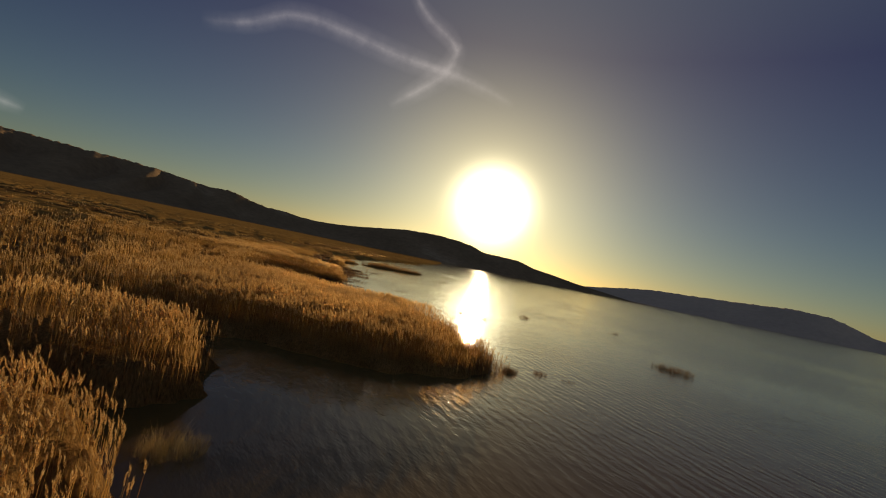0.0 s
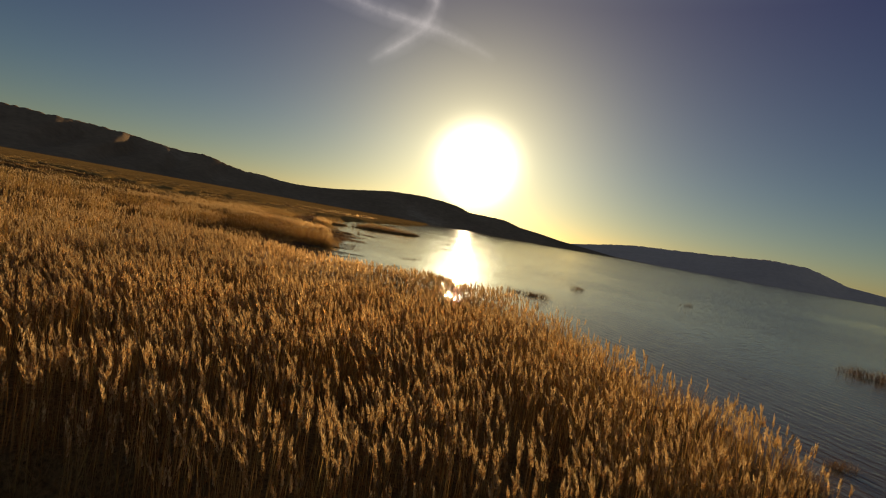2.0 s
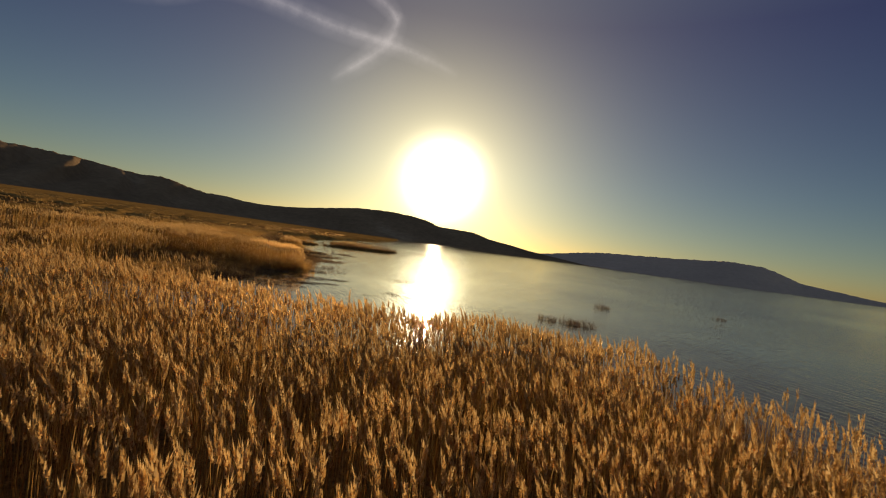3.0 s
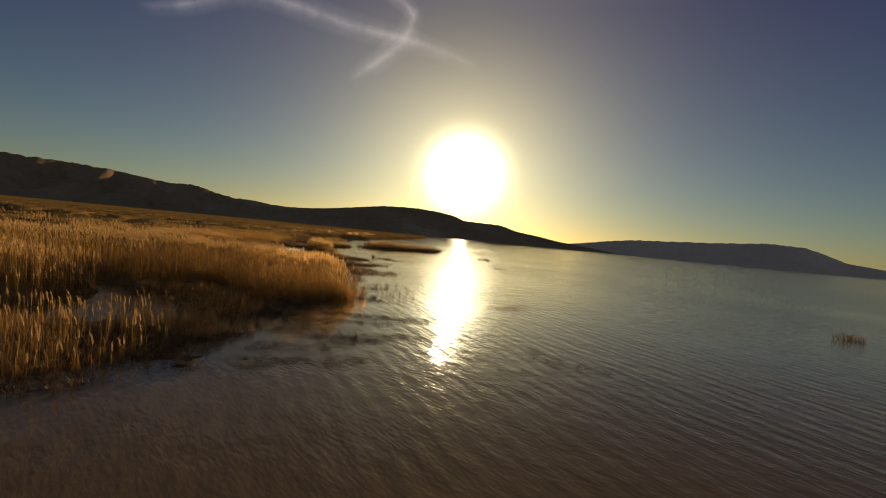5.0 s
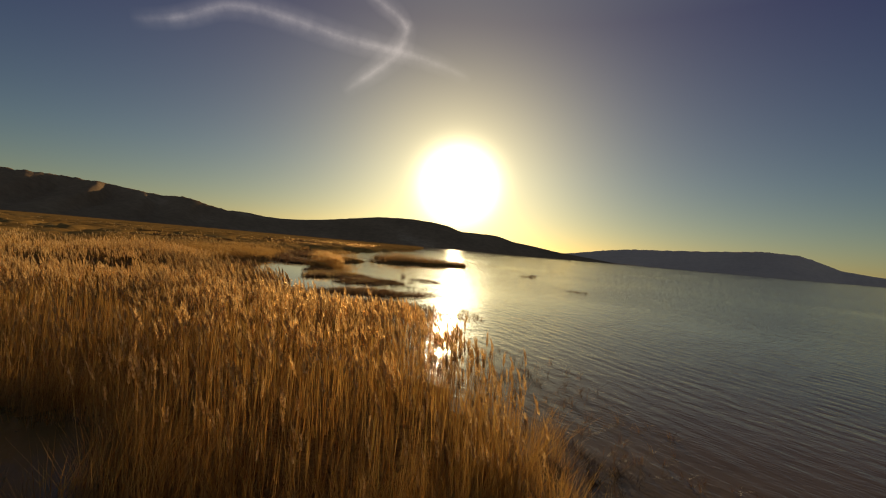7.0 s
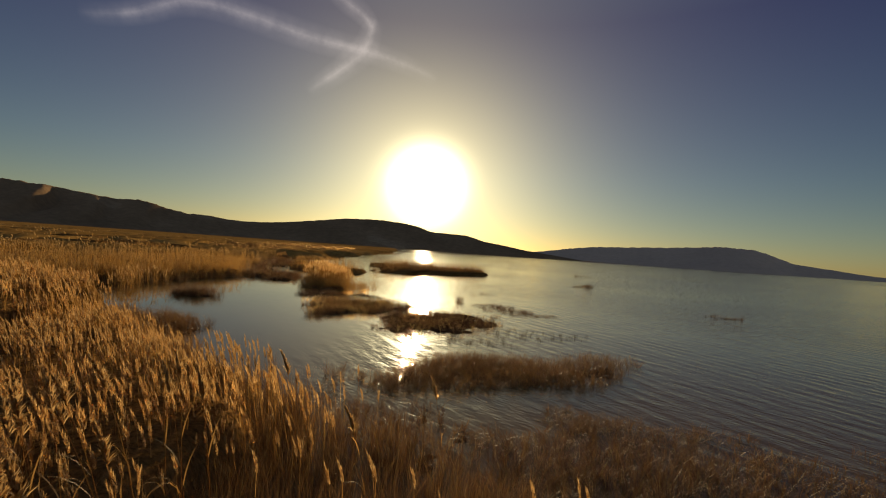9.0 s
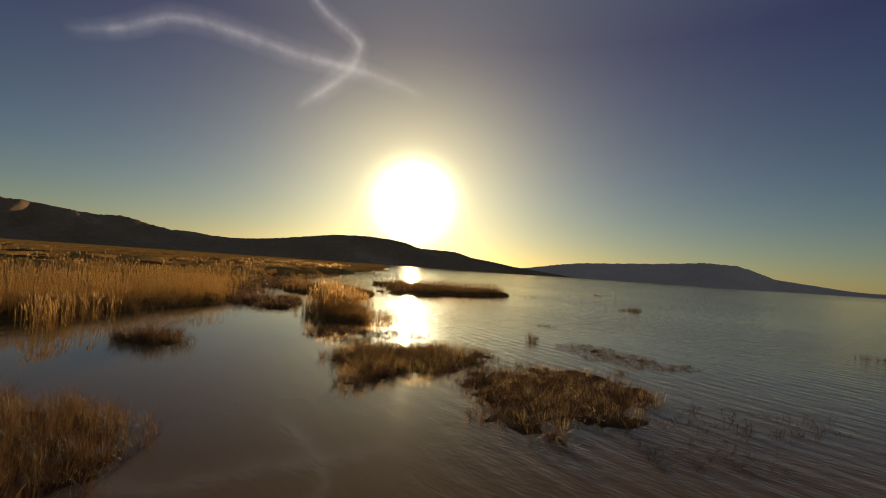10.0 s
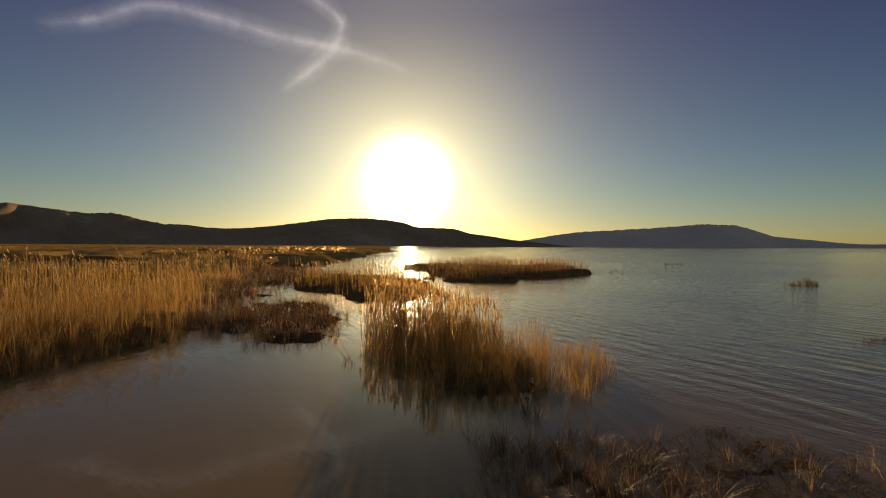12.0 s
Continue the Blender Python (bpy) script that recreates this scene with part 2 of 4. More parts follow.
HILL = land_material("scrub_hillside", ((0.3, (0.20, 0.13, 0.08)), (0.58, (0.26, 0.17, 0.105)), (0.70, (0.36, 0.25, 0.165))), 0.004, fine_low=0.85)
# rock toned paler than the near hill: distance haze is put into the colour
MOUNTAIN = land_material("hazed_mountain_rock", ((0.3, (0.46, 0.35, 0.29)), (0.7, (0.56, 0.42, 0.34))), 0.002, fine_low=0.92)
THATCH = land_material("matted_dead_sedge", ((0.3, (0.045, 0.024, 0.013)), (0.7, (0.11, 0.062, 0.032))), 1.6)
LITTER = litter_material()
MARSH = land_material("reed_field_thatch", ((0.25, (0.16, 0.078, 0.024)), (0.5, (0.28, 0.15, 0.048)), (0.75, (0.38, 0.22, 0.075))), 0.05)


# ---- mesh helpers ----
def tri_mesh(name, verts, tris, mats, index=None, smooth=False):
    me = bpy.data.meshes.new(name)
    verts, tris = np.asarray(verts, np.float32), np.asarray(tris, np.int32)
    me.vertices.add(len(verts))
    me.vertices.foreach_set("co", verts.ravel())
    me.loops.add(tris.size)
    me.loops.foreach_set("vertex_index", tris.ravel())
    me.polygons.add(len(tris))
    me.polygons.foreach_set("loop_start", np.arange(0, tris.size, 3, dtype=np.int32))
    for m in mats:
        me.materials.append(m)
    if index is not None:
        me.polygons.foreach_set("material_index", index)
    if smooth:
        me.polygons.foreach_set("use_smooth", np.ones(len(tris), bool))
    me.update(calc_edges=True)
    me.validate()
    return me


def blade(base, way, length, width, droop, segs, side):
    """A narrow tapering leaf that bends over: points and triangles."""
    pts, tris = [], []
    p, d = np.array(base, float), np.array(way, float)
    d /= np.linalg.norm(d)
    for k in range(segs):
        w = width * (1 - 0.75 * k / segs) * (0.6 if k == 0 else 1) / 2
        pts += [p - side * w, p + side * w]
        p = p + d * length / segs
        d = d + np.array([0, 0, -droop / segs])
        d /= np.linalg.norm(d)
    pts.append(p)
    for k in range(segs - 1):
        a = 2 * k
        tris += [(a, a + 1, a + 3), (a, a + 3, a + 2)]
    tris.append((2 * segs - 2, 2 * segs - 1, 2 * segs))
    return pts, tris


class Bits:
    def __init__(self):
        self.v, self.f = [], []

    def put(self, part):
        pts, tris = part
        n = len(self.v)
        self.v += [tuple(p) for p in pts]
        self.f += [tuple(n + i for i in t) for t in tris]

    def arrays(self):
        return np.array(self.v, float).reshape(-1, 3), np.array(self.f, int).reshape(-1, 3)


def flat(a):
    return np.array([math.cos(a), math.sin(a), 0.0])


def reed_template(rng, lod):
    """One common reed a metre tall: stalk with leaves, and its plume. lod 0 is the finest."""
    stalk, plume = Bits(), Bits()
    top = 0.90
    thick = (0.0022, 0.003, 0.006, 0.014)[lod]
    for a in (rng.uniform(-0.6, 0.6),):
        s = flat(a)
        stalk.put(([-s * thick, s * thick, s * thick * 0.5 + (0, 0, top), -s * thick * 0.5 + (0, 0, top)], [(0, 1, 2), (0, 2, 3)]))
    for k in range((3, 5, 6, 5)[lod]):
        a = rng.uniform(0, 6.283)
        h = rng.uniform(0.08, 0.46)
        out = flat(a)
        stalk.put(blade((0, 0, h), out * rng.uniform(0.1, 0.36) + np.array([0, 0, 1.0]), rng.uniform(0.14, 0.24) * (1, 1.1, 1.2, 1.3)[lod], (0.009, 0.014, 0.026, 0.05)[lod], rng.uniform(0.4, 1.8), 2 if lod < 1 else 1, np.cross(out, (0, 0, 1))))
    # plume: a full spindle of short feathery spikelets that nods to one side
    nod = np.array([-0.75, -0.2, 0]) * rng.uniform(0.1, 1.0)
    length = rng.uniform(0.088, 0.128)
    n = (20, 8, 4, 2)[lod]
    for k in range(n):
        u = (k + rng.uniform(0.1, 0.9)) / n
        p = np.array([0, 0, top - 0.05]) + np.array([0, 0, length * 0.88 * u]) + nod * length * 0.34 * u * u
        a = k * 2.4 + rng.uniform(-0.6, 0.6)
        belly = 0.35 + 0.75 * math.sin(math.pi * min(1.0, 0.15 + 0.85 * u)) ** 0.8
        out = flat(a) * rng.uniform(0.14, 0.36) * belly + nod * 0.4 * u + np.array([0, 0, 1.0])
        ln = rng.uniform(0.022, 0.036) * (1, 1.5, 2.1, 3.0)[lod]
        plume.put(blade(p + flat(a) * 0.004, out, ln, (0.019, 0.029, 0.043, 0.062)[lod] * belly, 0.3, 1, flat(a + rng.uniform(0.9, 2.2))))
    return stalk.arrays(), plume.arrays()


def sedge_template(rng, lod):
    """A tussock of dry sedge a metre tall: a fan of thin blades, some broken over."""
    b = Bits()
    for k in range((12, 8, 5, 4)[lod]):
        a = rng.uniform(0, 6.283)
        out = flat(a)
        b.put(blade(out * rng.uniform(0, 0.09), out * rng.uniform(0.05, 0.75) + np.array([0, 0, 1.0]), rng.uniform(0.6, 1.1), (0.012, 0.018, 0.03, 0.05)[lod], rng.uniform(0.1, 1.1), 3 if lod == 0 else 2, np.cross(out, (0, 0, 1))))
    return b.arrays(), (np.zeros((0, 3)), np.zeros((0, 3), int))


def grass_template(rng, lod):
    """A bunch of fine upright dry stems a metre tall."""
    b = Bits()
    for k in range((11, 8, 5, 4)[lod]):
        a = rng.uniform(0, 6.283)
        out = flat(a)
        b.put(blade(out * rng.uniform(0, 0.12), out * rng.uniform(0.02, 0.28) + np.array([0, 0, 1.0]), rng.uniform(0.65, 1.08), (0.008, 0.013, 0.024, 0.045)[lod], rng.uniform(0.05, 0.5), 2, np.cross(out, (0, 0, 1))))
    return b.arrays(), (np.zeros((0, 3)), np.zeros((0, 3), int))


TEMPLATES = {}
_r = np.random.default_rng(11)
for kind, maker in (("reed", reed_template), ("sedge", sedge_template), ("grass", grass_template)):
    for lod in range(4):
        TEMPLATES[kind, lod] = [maker(_r, lod) for _ in range(6)]


def inside(poly, x, y):
    hit = np.zeros(len(x), bool)
    n = len(poly)
    for i in range(n):
        (x0, y0), (x1, y1) = poly[i], poly[(i + 1) % n]
        cross = ((y0 > y) != (y1 > y)) & (x < (x1 - x0) * (y - y0) / (y1 - y0 + 1e-12) + x0)
        hit ^= cross
    return hit


def wobble(x, y, size, seed):
    """Smooth uneven field, about -1 to 1."""
    r = np.random.default_rng(seed)
    x, y = x + 0.22 * size * np.sin(y * 3.7 / size + seed), y + 0.22 * size * np.sin(x * 4.3 / size + 2.0 * seed)
    total = 0
    for k in range(5):
        a, p, s = r.uniform(0, 6.283), r.uniform(0, 6.283), size * r.uniform(0.5, 1.6)
        total = total + np.sin((x * math.cos(a) + y * math.sin(a)) * 6.283 / s + p)
    return total / 3.0


LINE = [(0.0, 0.0), (-8.4, 26.0), (-15.0, 46.7), (-25.2, 70.9), (-34.0, 97.0)]   # the strip of marsh seen from near


def off_line(x, y):
    best = np.full(len(x), 1e9)
    for (x0, y0), (x1, y1) in zip(LINE, LINE[1:]):
        dx, dy = x1 - x0, y1 - y0
        u = np.clip(((x - x0) * dx + (y - y0) * dy) / (dx * dx + dy * dy), 0, 1)
        best = np.minimum(best, np.hypot(x - x0 - u * dx, y - y0 - u * dy))
    return best


def jitter(x, y, ragged, seed):
    """Uneven margins, looser the farther a stand lies from the strip seen from near."""
    far = (0.09 if ragged > 0.35 else 0.0) * np.clip(off_line(x, y) - 10, 0, 40)
    return ((ragged * wobble(x, y, 3.0, seed + 5) + far * wobble(x, y, 13.0, seed + 7)), (ragged * wobble(x, y, 3.0, seed + 6) + 0.6 * far * wobble(x, y, 11.0, seed + 8)))


def canopy(x, y, height, uneven, grain, seed, lanes, taper):
    """How high the stand grows at each place: rolling tops, rounded off towards the lanes between the clumps."""
    rolling = uneven * (0.45 + 0.55 * np.clip((off_line(x, y) - 6) / 6, 0, 1)) if height > 1.6 else uneven
    h = height * (1 + rolling * (wobble(x, y, grain, seed + 3) + 0.8 * wobble(x * 0.5, y, grain * 2.2, seed + 4)))
    if lanes:
        s = np.clip((np.abs(lane_field(x, y, seed)) - lanes * 0.6) / (lanes * 2.4), 0, 1)
        h = h * (1 - np.clip((off_line(x, y) - 9) / 5, 0, 1) * 0.6 * (1 - s * s * (3 - 2 * s)))
    if taper:
        h = h * np.clip(1 - taper[1] * (x - taper[0]), 0.38, 1.0)
    return h


def lane_field(x, y, seed):
    return wobble(x * 0.3, y, 8.0, seed + 12) + 0.7 * wobble(x, y, 6.0, seed + 13)


def thicket(name, label, category, poly, height, kind="reed", density=1.0, seed=1, ragged=0.6, holes=0.0, mats=None, lean=(-0.015, 0.0), lod_shift=0, uneven=0.07, edge=0.74, fat=1.0, mat_height=0.16, taper=None, grain=5.0, plumed=1.0, litter=0.0, lanes=0.0, gaps=0.0):
    """A stand of reeds or sedge over a patch of the plan, as one thing with its stalks and its plumes."""
    rng = np.random.default_rng(seed)
    px, py = [p[0] for p in poly], [p[1] for p in poly]
    x0, x1, y0, y1 = min(px) - 1, max(px) + 1, min(py) - 1, max(py) + 1
    area = (x1 - x0) * (y1 - y0)
    full = {"reed": (54, 20, 5.4, 1.2), "sedge": (40, 20, 8.0, 3.0), "grass": (22, 11, 5.0, 2.0)}[kind]
    reach = (7, 17, 42)
    stalk_v, stalk_f, plume_v, plume_f = [], [], [], []
    ns = npl = 0
    for lod in range(4):
        n = int(area * full[lod] * density)
        x, y = rng.uniform(x0, x1, n), rng.uniform(y0, y1, n)
        d = off_line(x, y) + rng.uniform(-1.5, 1.5, n) * (1 + lod)
        low, high = (0 if lod == 0 else reach[lod - 1]), (reach[lod] if lod < 3 else 1e9)
        ok = (d >= low if lod else True) & (d < high)
        jx, jy = jitter(x, y, ragged, seed)
        ok &= inside(poly, x + jx, y + jy)
        if lanes:
            ok &= (np.abs(lane_field(x, y, seed)) > lanes) | (off_line(x, y) < 11)
        if gaps:
            ok &= (wobble(x, y, 2.3, seed + 14) > gaps - 1.6) | (rng.uniform(0, 1, n) < 0.12)
        if holes:
            ok &= wobble(x, y, 4.0, seed + 9) > holes - 1.6
        x, y = x[ok], y[ok]
        if not len(x):
            continue
        h = canopy(x, y, height, uneven, grain, seed, lanes, taper) * (1 + rng.normal(0, 0.05, len(x)))
        # the stand grows lower towards its margin
        depth = np.zeros(len(x))
        for r in (0.6, 1.4, 2.6):
            deep = np.ones(len(x), bool)
            for ox, oy in ((r, 0), (-r, 0), (0, r), (0, -r)):
                deep &= inside(poly, x + jx[ok] + ox, y + jy[ok] + oy)
            depth += deep
        h = h * np.where(depth == 0, rng.uniform(0.65 if edge > 0.85 else 0.40, 1.0 if edge > 0.85 else 0.85, len(x)), edge + (1 - edge) * depth / 3.0)
        pick = rng.integers(0, 6, len(x))
        lod_t = max(0, min(3, lod + lod_shift))
        for k in range(6):
            m = pick == k
            c = int(m.sum())
            if not c:
                continue
            a = rng.uniform(-0.7, 0.7, c) if kind == "reed" else rng.uniform(0, 6.283, c)
            ca, sa = np.cos(a)[:, None], np.sin(a)[:, None]
            s = h[m][:, None]
            spread = {"reed": 0.065, "sedge": 0.38, "grass": 0.26}[kind]
            lx, ly = rng.normal(lean[0], spread, c)[:, None], rng.normal(lean[1], spread, c)[:, None]
            wide = np.maximum(s, 1.8) if kind == "reed" else np.maximum(s, 0.48)
            wide = wide * fat
            for which, (v, f) in enumerate(TEMPLATES[kind, lod_t][k]):
                if not len(v):
                    continue
                zz = v[None, :, 2]
                vx = (v[None, :, 0] * ca - v[None, :, 1] * sa) * wide + x[m][:, None] + lx * s * zz * zz
                vy = (v[None, :, 0] * sa + v[None, :, 1] * ca) * wide + y[m][:, None] + ly * s * zz * zz
                vz = zz * s - 0.03
                if which:
                    vz = 0.865 * s + (zz - 0.865) * np.maximum(s, 2.1) - 0.03
                if which and plumed < 1:
                    some = rng.uniform(0, 1, c) < plumed
                    vx, vy, vz = vx[some], vy[some], vz[some]
                vv = np.stack([vx, vy, vz], -1).reshape(-1, 3)
                off = (np.arange(len(vx)) * len(v))[:, None, None]
                ff = (f[None] + off).reshape(-1, 3)
                if which == 0:
                    stalk_v.append(vv), stalk_f.append(ff + ns)
                    ns += len(vv)
                else:
                    plume_v.append(vv), plume_f.append(ff + npl)
                    npl += len(vv)
    base = new(name)
    base.location = (sum(px) / len(px), sum(py) / len(py), 0)
    tagged(base, label, category, kind="stuff")
    straw, fluff = mats or {"reed": (STRAW, PLUME), "sedge": (SEDGE, PLUME), "grass": (GRASS, PLUME)}[kind]
    shift = np.array(base.location)
    for part_name, v, f, mat in (("stalks" if kind == "reed" else "blades", stalk_v, stalk_f, straw), ("plumes", plume_v, plume_f, fluff)):
        if v:
            ob = new(part_name, tri_mesh(part_name, np.concatenate(v) - shift, np.concatenate(f), [mat], smooth=part_name == "plumes"))
            ob.parent = base
    if (kind == "sedge" and mat_height) or litter:
        if kind == "sedge" and mat_height:
            sedge_mat_part(base, poly, mat_height, ragged, seed, taper=taper)
        if litter:
            litter_part(base, poly, (height, uneven, grain, seed, lanes, taper), litter, ragged, seed)
    return base


def grid_part(name, label, base, x, y, z, keep, shape, mat):
    n, m = shape
    keep = keep.reshape(n, m)
    idx = np.arange(n * m).reshape(n, m)
    on = (keep[:-1, :-1] | keep[1:, :-1] | keep[1:, 1:] | keep[:-1, 1:]).ravel()
    a, b, c, d = (q.ravel()[on] for q in (idx[:-1, :-1], idx[1:, :-1], idx[1:, 1:], idx[:-1, 1:]))
    tris = np.concatenate([np.stack([a, b, c], 1), np.stack([a, c, d], 1)])
    if not len(tris):
        return
    used, flat_idx = np.unique(tris, return_inverse=True)
    verts = np.stack([x, y, z], -1)[used] - np.array(base.location)
    ob = new(name, tri_mesh(name, verts, flat_idx.reshape(-1, 3), [mat], smooth=True))
    ob.parent = base
    tagged(ob, label)


def patch_grid(poly, step, ragged, seed, radii):
    """A grid over a patch of the plan, and how many of the radii fit between each place and the margin."""
    px, py = [p[0] for p in poly], [p[1] for p in poly]
    xs, ys = np.arange(min(px) - 1, max(px) + 1, step), np.arange(min(py) - 1, max(py) + 1, step)
    xx, yy = np.meshgrid(xs, ys, indexing="ij")
    x, y = xx.ravel(), yy.ravel()
    x, y = x + 0.36 * step * wobble(x, y, 4 * step, seed + 40), y + 0.36 * step * wobble(x, y, 3.6 * step, seed + 41)
    jx, jy = jitter(x, y, ragged, seed)
    depth = np.zeros(len(x))
    for r in radii:
        deep = np.ones(len(x), bool)
        for ox, oy in ((r, 0), (-r, 0), (0, r), (0, -r)):
            deep &= inside(poly, x + jx + ox, y + jy + oy)
        depth += deep
    return x, y, depth, xx.shape


def sedge_mat_part(base, poly, height, ragged, seed, step=0.22, taper=None):
    """The matted dead leaves and roots from which the blades rise."""
    x, y, depth, shape = patch_grid(poly, step, ragged, seed, (0.0, 0.25, 0.6, 1.0))
    z = -0.10 + (depth > 0) * 0.06 + height * np.clip(depth - 1, 0, 3) / 3 * (0.75 + 0.35 * wobble(x, y, 1.3, seed + 42)) + 0.03 * wobble(x, y, 0.45, seed + 43)
    if taper:
        z = np.where(z > 0, z * np.clip(1 - taper[1] * (x - taper[0]), 0.38, 1.0), z)
    grid_part("root_mat", "matted dark dead leaves and roots", base, x, y, z, depth > 0, shape, THATCH)


def litter_part(base, poly, grown, share, ragged, seed):
    """An added solid core for the dead leaves inside a stand of reeds, up to below the plumes; it keeps the low sun
    out.
    """
    wide = max(p[0] for p in poly) - min(p[0] for p in poly) > 100
    x, y, depth, shape = patch_grid(poly, 1.5 if wide else 0.4, ragged, seed, (0.12, 0.3, 0.55, 0.9) if not wide else (0.5, 2.0, 3.0, 4.0))
    top = canopy(x, y, *grown) * share
    z = -0.12 + (top * (1 + 0.06 * wobble(x, y, 1.7, seed + 42) + 0.04 * wobble(x, y, 0.8, seed + 43)) + 0.1) * np.array((0.0, 0.45, 0.72, 0.9, 1.0))[depth.astype(int)]
    keep = depth > 0
    if grown[4]:
        keep = keep & ((np.abs(lane_field(x, y, seed)) > grown[4] * 0.8) | (off_line(x, y) < 11))
        z = np.where(keep, z, -0.12)
    grid_part("shading_litter", "added solid brown core for the dead reed leaves, keeps low sun out", base, x, y, z, keep, shape, LITTER)


# ---- the lake: one sheet of water to the horizon ----
def build_water():
    radii = [0, 30, 80, 200, 500, 1200, 2600, 4600]
    n = 64
    verts, tris = [(0, 0, 0)], []
    for r in radii[1:]:
        verts += [(r * math.cos(6.2832 * k / n), r * math.sin(6.2832 * k / n), 0) for k in range(n)]
    for k in range(n):
        tris.append((0, 1 + k, 1 + (k + 1) % n))
        for q in range(len(radii) - 2):
            a, b = 1 + q * n, 1 + (q + 1) * n
            tris += [(a + k, b + k, b + (k + 1) % n), (a + k, b + (k + 1) % n, a + (k + 1) % n)]
    ob = new("water", tri_mesh("water", verts, tris, [WATER]))
    tagged(ob, "brown lake water rippled by a light breeze", "lake", kind="structure")


build_water()


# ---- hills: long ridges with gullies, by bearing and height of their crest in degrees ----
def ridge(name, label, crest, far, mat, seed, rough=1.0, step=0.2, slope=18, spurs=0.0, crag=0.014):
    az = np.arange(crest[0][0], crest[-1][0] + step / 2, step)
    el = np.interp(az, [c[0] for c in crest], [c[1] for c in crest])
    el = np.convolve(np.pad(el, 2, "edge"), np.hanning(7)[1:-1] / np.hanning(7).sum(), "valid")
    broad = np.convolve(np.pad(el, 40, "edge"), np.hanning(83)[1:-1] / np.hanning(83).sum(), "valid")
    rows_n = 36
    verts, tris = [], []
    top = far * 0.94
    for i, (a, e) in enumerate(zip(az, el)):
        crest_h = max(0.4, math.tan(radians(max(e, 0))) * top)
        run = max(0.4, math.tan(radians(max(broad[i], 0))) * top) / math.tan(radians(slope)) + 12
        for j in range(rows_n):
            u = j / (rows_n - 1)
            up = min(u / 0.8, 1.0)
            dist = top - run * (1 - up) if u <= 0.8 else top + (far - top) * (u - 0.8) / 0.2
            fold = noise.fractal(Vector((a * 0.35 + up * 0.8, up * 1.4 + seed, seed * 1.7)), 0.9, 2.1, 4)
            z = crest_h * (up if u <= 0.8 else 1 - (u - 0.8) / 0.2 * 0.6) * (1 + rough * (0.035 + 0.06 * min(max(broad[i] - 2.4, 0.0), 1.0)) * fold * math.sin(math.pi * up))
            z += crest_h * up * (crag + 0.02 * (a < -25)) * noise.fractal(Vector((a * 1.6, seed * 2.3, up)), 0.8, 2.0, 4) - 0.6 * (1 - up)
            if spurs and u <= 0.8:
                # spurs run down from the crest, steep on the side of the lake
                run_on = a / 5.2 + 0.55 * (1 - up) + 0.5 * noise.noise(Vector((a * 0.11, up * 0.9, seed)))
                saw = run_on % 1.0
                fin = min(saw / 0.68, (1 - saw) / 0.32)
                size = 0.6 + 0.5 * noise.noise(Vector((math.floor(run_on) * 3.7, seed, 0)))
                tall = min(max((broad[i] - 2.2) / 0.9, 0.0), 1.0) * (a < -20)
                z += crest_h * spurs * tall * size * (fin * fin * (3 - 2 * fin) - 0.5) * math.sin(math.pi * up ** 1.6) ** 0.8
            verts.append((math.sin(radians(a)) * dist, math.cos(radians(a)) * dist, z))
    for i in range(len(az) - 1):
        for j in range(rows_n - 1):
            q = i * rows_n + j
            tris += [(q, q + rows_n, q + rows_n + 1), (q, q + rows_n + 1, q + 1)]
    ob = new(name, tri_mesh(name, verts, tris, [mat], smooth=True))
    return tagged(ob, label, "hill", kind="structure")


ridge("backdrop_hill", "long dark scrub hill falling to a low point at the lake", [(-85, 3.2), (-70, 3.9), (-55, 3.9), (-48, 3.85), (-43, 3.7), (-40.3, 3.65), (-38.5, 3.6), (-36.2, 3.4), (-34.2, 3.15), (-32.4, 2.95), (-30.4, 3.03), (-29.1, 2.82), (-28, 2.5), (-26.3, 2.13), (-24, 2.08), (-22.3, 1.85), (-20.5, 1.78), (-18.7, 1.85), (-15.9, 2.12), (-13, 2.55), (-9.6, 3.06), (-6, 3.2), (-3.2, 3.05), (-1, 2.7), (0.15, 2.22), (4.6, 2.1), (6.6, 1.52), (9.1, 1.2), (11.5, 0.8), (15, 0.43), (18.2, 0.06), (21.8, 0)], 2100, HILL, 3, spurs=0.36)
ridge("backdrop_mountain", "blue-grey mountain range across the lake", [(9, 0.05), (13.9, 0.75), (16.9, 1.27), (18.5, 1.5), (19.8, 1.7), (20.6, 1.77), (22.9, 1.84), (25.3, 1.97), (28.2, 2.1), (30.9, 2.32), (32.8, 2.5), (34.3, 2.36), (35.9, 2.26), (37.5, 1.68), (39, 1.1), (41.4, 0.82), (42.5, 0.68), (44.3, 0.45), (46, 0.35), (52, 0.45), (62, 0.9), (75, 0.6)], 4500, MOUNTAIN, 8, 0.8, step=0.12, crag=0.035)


# ---- far reed flats between the shore and the foot of the hill ----
def mounds(x, y, size, seed):
    """0 in the creases to 1 on the rounded tops of the clumps."""
    s = np.clip(np.abs(lane_field(x * 8 / size, y * 8 / size, seed)) / 0.55, 0, 1)
    return s * s * (3 - 2 * s)


